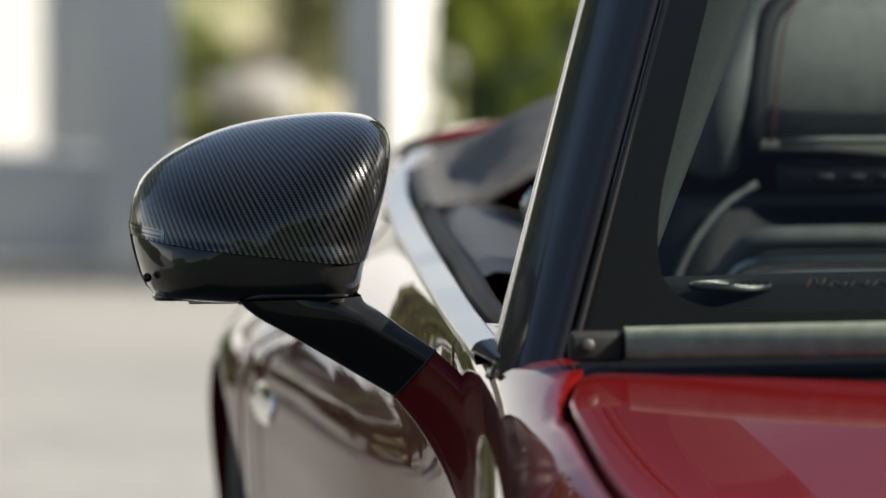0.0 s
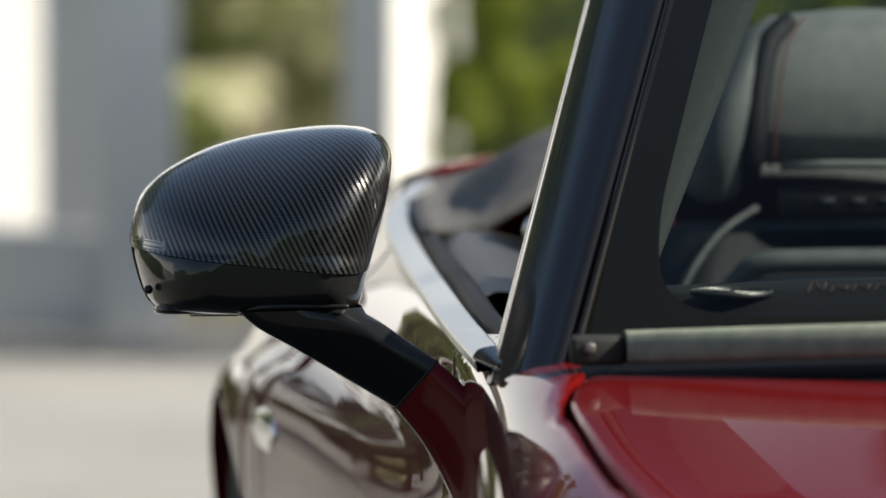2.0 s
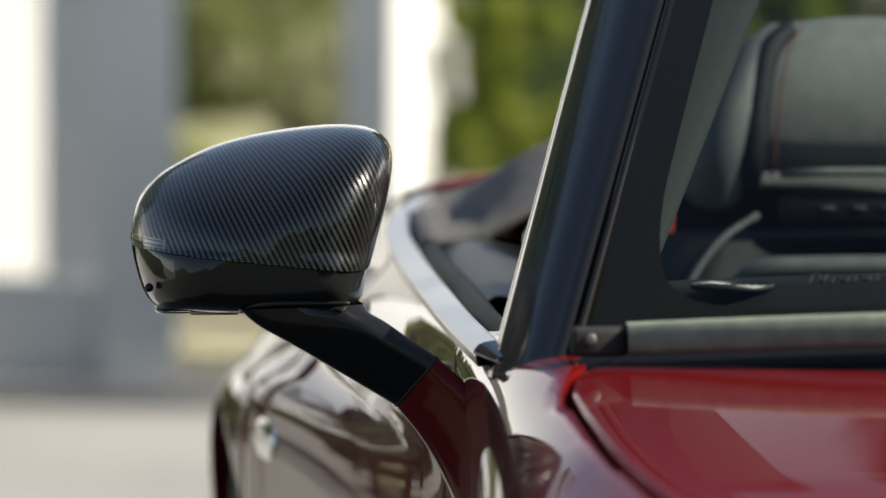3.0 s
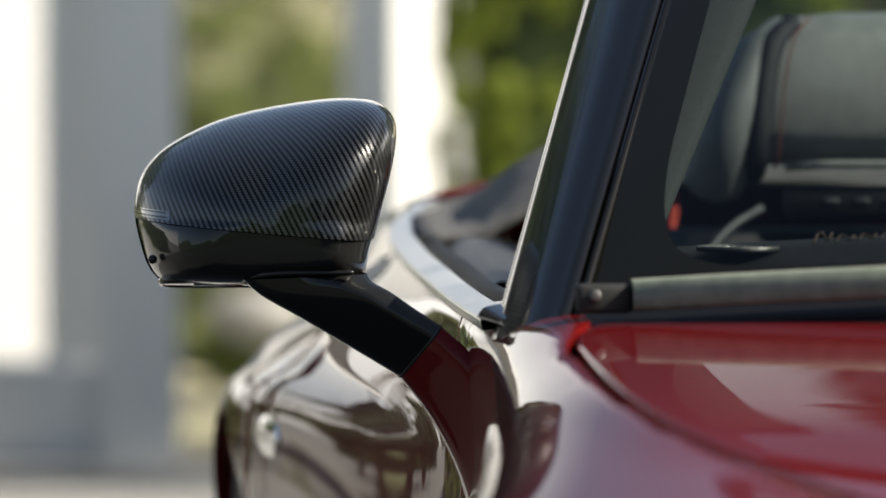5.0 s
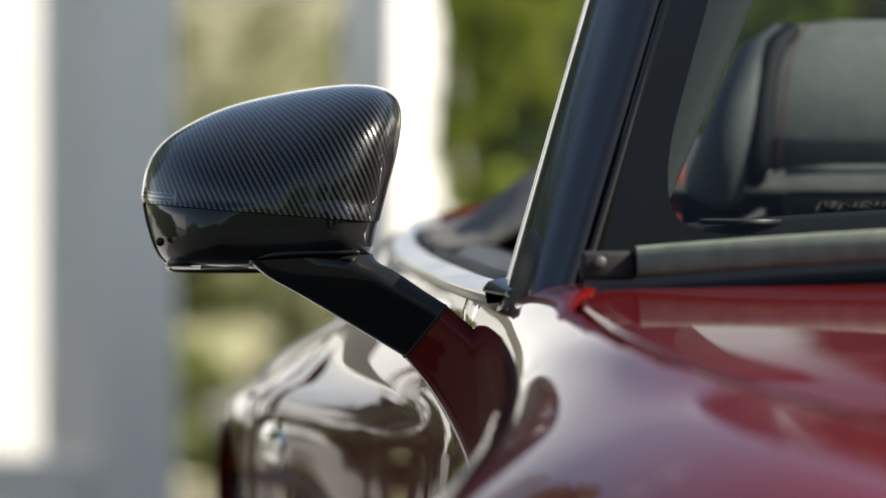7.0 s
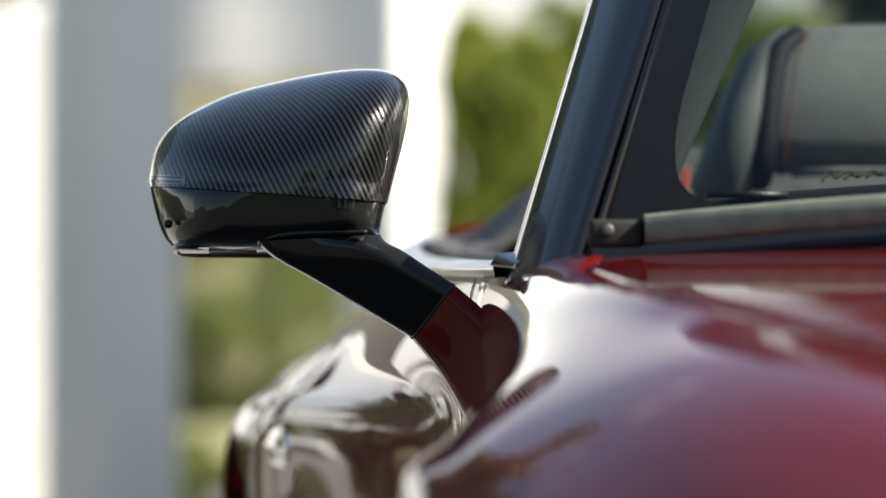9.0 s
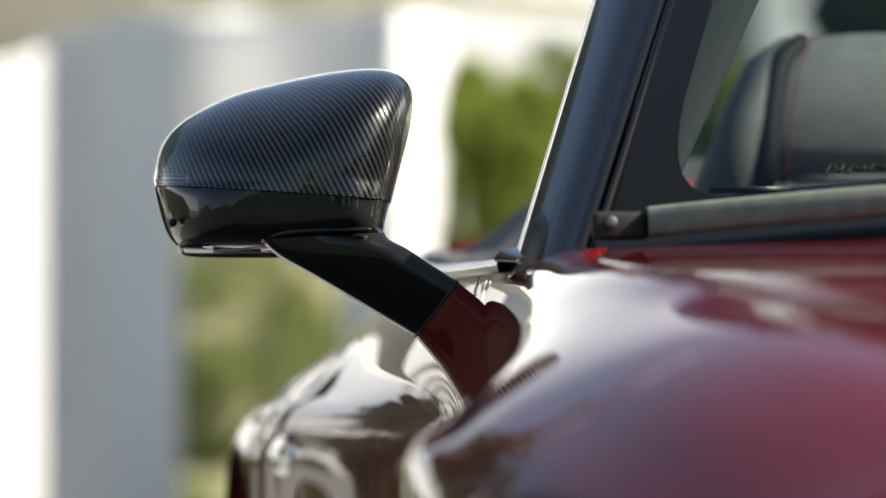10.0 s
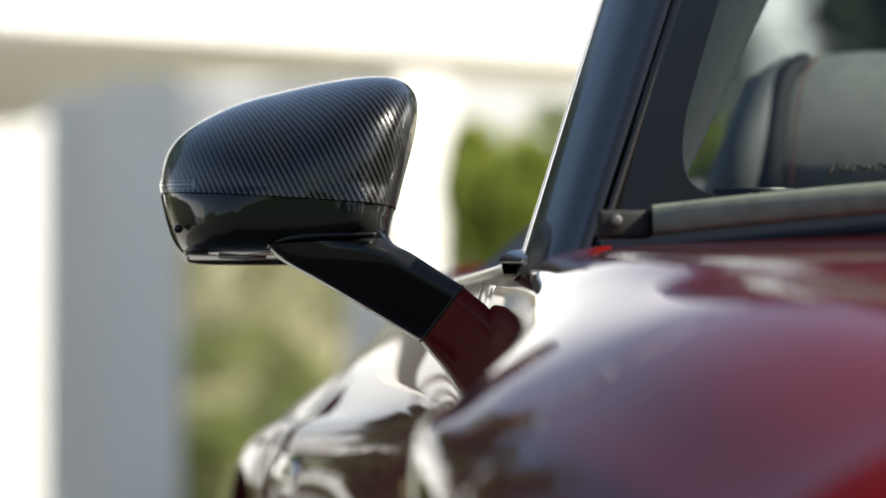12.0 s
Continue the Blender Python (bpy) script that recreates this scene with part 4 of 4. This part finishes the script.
def foliage(name, label, category, centre, size, count, leaf, mat, seed, core=None, shell=.35, group="", boxy=False):
    """A crown of many small folded leaves, in clumps with an uneven outline."""
    rng = random.Random(seed)
    verts, faces = [], []
    clumps = [(Vector((rng.gauss(0, 1), rng.gauss(0, 1), rng.gauss(0, 1))).normalized() * rng.uniform(1 - shell, 1.0), rng.uniform(.16, .34)) for _ in range(70)]
    if boxy:            # clipped to a rounded block
        clumps = [(c * (.86 / (abs(c.x) ** 5 + abs(c.y) ** 5 + abs(c.z) ** 5) ** .2 * c.length), w * .8) for c, w in clumps + clumps]
    for _ in range(count):
        c, rr = rng.choice(clumps)
        d = Vector((rng.gauss(0, 1), rng.gauss(0, 1), rng.gauss(0, 1))).normalized()
        q = c + d * rr * rng.uniform(.5, 1.05)
        p = Vector((centre[0] + q.x * size[0], centre[1] + q.y * size[1], centre[2] + q.z * size[2]))
        if p.z < slope(p.y) + .02:
            p.z = slope(p.y) + rng.uniform(.02, .2)
        a = Vector((rng.gauss(0, 1), rng.gauss(0, 1), rng.gauss(0, .7))).normalized()
        b = a.cross(Vector((rng.gauss(0, 1), rng.gauss(0, 1), rng.gauss(0, 1)))).normalized()
        s = leaf * rng.uniform(.7, 1.3)
        i = len(verts)
        verts += [p - a * s, p + b * s * .42, p + a * s, p - b * s * .42]
        faces.append((i, i + 1, i + 2, i + 3))
    me = bpy.data.meshes.new("crown")
    me.from_pydata([tuple(v) for v in verts], [], faces)
    me.materials.append(mat)
    ob = thing(name, label, category, group, at=(0, 0, 0))
    crown = new("crown", me)
    crown.parent = ob
    if core:
        bm = bmesh.new()
        for k in range(5):
            a = k * 1.3 + seed
            tube([(centre[0] + .02 * k, centre[1], slope(centre[1])), (centre[0] + .15 * size[0] * math.cos(a), centre[1] + .15 * size[1] * math.sin(a), core * .6),
                  (centre[0] + .5 * size[0] * math.cos(a), centre[1] + .5 * size[1] * math.sin(a), centre[2])], lambda s: .06 * (1 - .75 * s) * core, 7, bm)
        part("trunk", bm, bark, ob)
    return ob


def bank(x, y):
    """Height of the sandy garden bank."""
    g = max(0.0, min(1.0, (y - 17.5) / 17.0))
    return -.43 + 3.05 * g * g * (3 - 2 * g) + .05 * g * math.sin(2.1 * x + 1.3 * y) + .04 * g * math.sin(3.7 * x - 2.3 * y)


def clipped_hedge(name, label, category, low, high, count, leaf, mat, seed, power=9.0):
    """A sheared block with soft corners: a dense dark core and a skin of small leaves in uneven tufts."""
    rng = random.Random(seed)
    c = (Vector(low) + Vector(high)) / 2
    h = (Vector(high) - Vector(low)) / 2
    waves = [(Vector((rng.uniform(-6, 6), rng.uniform(-6, 6), rng.uniform(-6, 6))), rng.uniform(0, 6)) for _ in range(9)]

    def skin(d, depth):
        r = (abs(d.x) ** power + abs(d.y) ** power + abs(d.z) ** power) ** (-1 / power)
        p = Vector((d.x * r * h.x, d.y * r * h.y, d.z * r * h.z))
        swell = 1 + .018 * sum(math.sin(w.dot(p) * 1.6 + f) for w, f in waves) / 2
        return c + p * (swell - depth)
    ob = thing(name, label, category)
    bm = bmesh.new()
    bmesh.ops.create_icosphere(bm, subdivisions=5, radius=1)
    for v in bm.verts:
        v.co = skin(v.co.normalized(), .10 + rng.uniform(-.02, .02))
    part("core", bm, hedge_green, ob, "dark twiggy inside of the hedge")
    verts, faces = [], []
    tufts = []
    while len(tufts) < 420:
        d = Vector((rng.uniform(-1, 1), rng.uniform(-1, 1), rng.uniform(-1, 1)))
        if max(abs(d.x), abs(d.y), abs(d.z)) < .999:
            m = max(abs(d.x), abs(d.y), abs(d.z))
            tufts.append((d / m, rng.uniform(-.08, .11)))
    for _ in range(count):
        d, depth = rng.choice(tufts)
        e = Vector((d.x + rng.gauss(0, .042), d.y + rng.gauss(0, .042), d.z + rng.gauss(0, .026)))
        p = skin(e, max(-.09, depth + rng.gauss(0, .018)))
        a = Vector((rng.gauss(0, 1), rng.gauss(0, 1), rng.gauss(0, .7))).normalized()
        b = a.cross(Vector((rng.gauss(0, 1), rng.gauss(0, 1), rng.gauss(0, 1)))).normalized()
        q = leaf * rng.uniform(.7, 1.3)
        i = len(verts)
        verts += [tuple(p - a * q), tuple(p + b * q * .45), tuple(p + a * q), tuple(p - b * q * .45)]
        faces.append((i, i + 1, i + 2, i + 3))
    me = bpy.data.meshes.new("leaves")
    me.from_pydata(verts, [], faces)
    me.materials.append(mat)
    leaves = new("leaves", me)
    leaves.parent = ob
    return ob


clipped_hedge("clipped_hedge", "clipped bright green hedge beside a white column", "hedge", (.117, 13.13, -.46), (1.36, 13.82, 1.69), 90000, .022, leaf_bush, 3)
foliage("clipped_bush", "narrow clipped dark green bush beside a white column", "bush", (1.20, 16.5, .9), (.34, .25, 1.75), 18000, .035, leaf_dark, 15, .4, boxy=True)
foliage("clipped_bush", "tall clipped dark green bush behind the white wall", "bush", (2.17, 16.6, 1.0), (.52, .3, 1.45), 22000, .035, leaf_dark, 14, .4, boxy=True)
for x, y, z, w, h, m, k, lab in ((-.75, 19.0, .25, .35, .30, leaf_hedge, 60, "low bright green shrub in the garden"), (.15, 20.5, .40, .40, .42, leaf_olive, 61, "grey-green shrub on a sandy bed"),
                                 (-.35, 22.5, .55, .5, .55, leaf_hedge, 62, "round green shrub in the garden"), (-1.2, 23.5, .8, .6, .8, leaf_olive, 63, "tall grey-green shrub in the garden"),
                                 (.75, 24.0, .8, .6, .85, leaf_hedge, 64, "tall bright green shrub in the garden"), (-.2, 26.0, .9, .6, .9, leaf_olive, 65, "loose olive-green shrub in the garden"),
                                 (1.9, 22.0, .9, .7, .9, leaf_hedge, 66, "bright green shrub in the garden")):
    foliage("garden_shrub", lab, "shrub", (x, y, z * .8 + bank(x, y)), (w, w, h), 4500, .035, m, k, .25)
foliage("white_rose_bush", "low bush covered in white blossom", "bush", (-0.395, 18.0, -.10), (.17, .14, .10), 5000, .026, petal, 9, .2)
foliage("garden_shrub", "low green shrub under white blossom", "shrub", (-.38, 18.12, -.30), (.28, .16, .12), 4000, .03, leaf_hedge, 67, .1)
# out of view to the left; added so that the door mirrors some green
clipped_hedge("clipped_hedge", "unseen clipped green hedge added for green reflections in the door", "hedge", (-4.8, 13.2, -.46), (-1.78, 14.1, .80), 45000, .03, leaf_hedge, 31)
bm = grid([[(x, y, bank(x, y)) for x in (-.8 + .4 * k for k in range(24))] for y in (15.1 + .5 * k for k in range(47))])
tagged(new("garden_soil", mesh_from(bm, "garden_soil", garden_mix)), "sandy garden bank rising behind, with patches of green", "soil", kind="structure")

# unseen tree far to the left, added for its reflection in the paint
foliage("tall_tree", "unseen tall dark tree added far to the left for reflections", "tree", (-15.0, 30.0, 9.0), (6.5, 4.5, 6.0), 22000, .18, leaf_dark, 51, 3.0, group="tall trees behind the house")
for x, y, z, w, h, k in ((10.2, 41.0, 6.5, 5.0, 7.0, 53), (19.5, 43.0, 7.5, 5.5, 8.0, 54)):
    foliage("tall_tree", "broad dark tree behind the house", "tree", (x, y, z), (w, 3.2, h), 30000, .26, leaf_dark, k, 3.0, group="tall trees behind the house")
# crown kept out of view, added to darken what the haunch mirrors
for x, y, z, w, h, k in ((-12.5, 44.0, 11.5, 6.5, 3.6, 55),):
    foliage("unseen_crown", "unseen flat high pine crown added for reflections in the paint", "tree", (x, y, z), (w, 4.0, h), 24000, .26, leaf_dark, k, 3.5, group="pines behind the house")
# unseen trees behind the camera, added for the reflections in cap and paint
for k, x in enumerate((-22, -9, 6, 20)):
    foliage("tall_tree", "unseen broad dense tree behind the camera, added for reflections", "tree", (x, -44 - (k % 2) * 4.0, 2.9), (5.2, 2.6, 2.5), 14000, .27, leaf_dark, 70 + k, 2.4, group="trees along the lane")

# tall dense hedges out of view, added as a dark band for reflections
for x0, y0, x1, y1, h, lab in ((-40, -38, 40, -38, 2.4, "unseen tall dense hedge behind the camera, added for reflections"), (-17.5, -30, -17.5, 4, 2.2, "unseen long dense hedge at the left, added for reflections")):
    way = Vector((x1 - x0, y1 - y0, 0))
    out = Vector((-way.y, way.x, 0)).normalized()
    count = round(way.length / .8)
    rng = random.Random(round(x0 + h * 10))
    rows = []
    for i in range(count + 1):
        p = Vector((x0, y0, 0)) + way * (i / count)
        top = h + .5 * math.sin(i * .7) + rng.uniform(-.4, .4)
        rows.append([p + out * (d + rng.uniform(-.18, .18)) + Vector((rng.uniform(-.1, .1), 0, z * top)) for d, z in
                     ((1.0, 0), (1.2, .12), (1.25, .25), (1.2, .4), (1.15, .55), (1.05, .7), (.85, .85), (.45, .96), (0, 1.0), (-.6, .94), (-1.1, .7), (-1.2, 0))])
    tagged(new("tall_hedge", mesh_from(grid(rows), "tall_hedge", hedge_green)), lab, "hedge")

# shrubs out of view round the drive, added for their reflections in the paint
rng = random.Random(20)
for k, (x, y, h, m) in enumerate(((-7.5, 6, 1.8, leaf_dark), (-8.5, 11, 2.3, leaf_olive), (-9, 18, 3.6, leaf_dark), (-12, 27, 4.2, leaf_olive), (11, -9, 3.8, leaf_olive))):
    foliage("garden_shrub", "unseen broad leafy shrub added for reflections in the paint", "shrub", (x, y, h * .40), (2.4, 2.2, 1.05), 9000, .15, m, 30 + k, 1.5, group="shrubs round the drive")
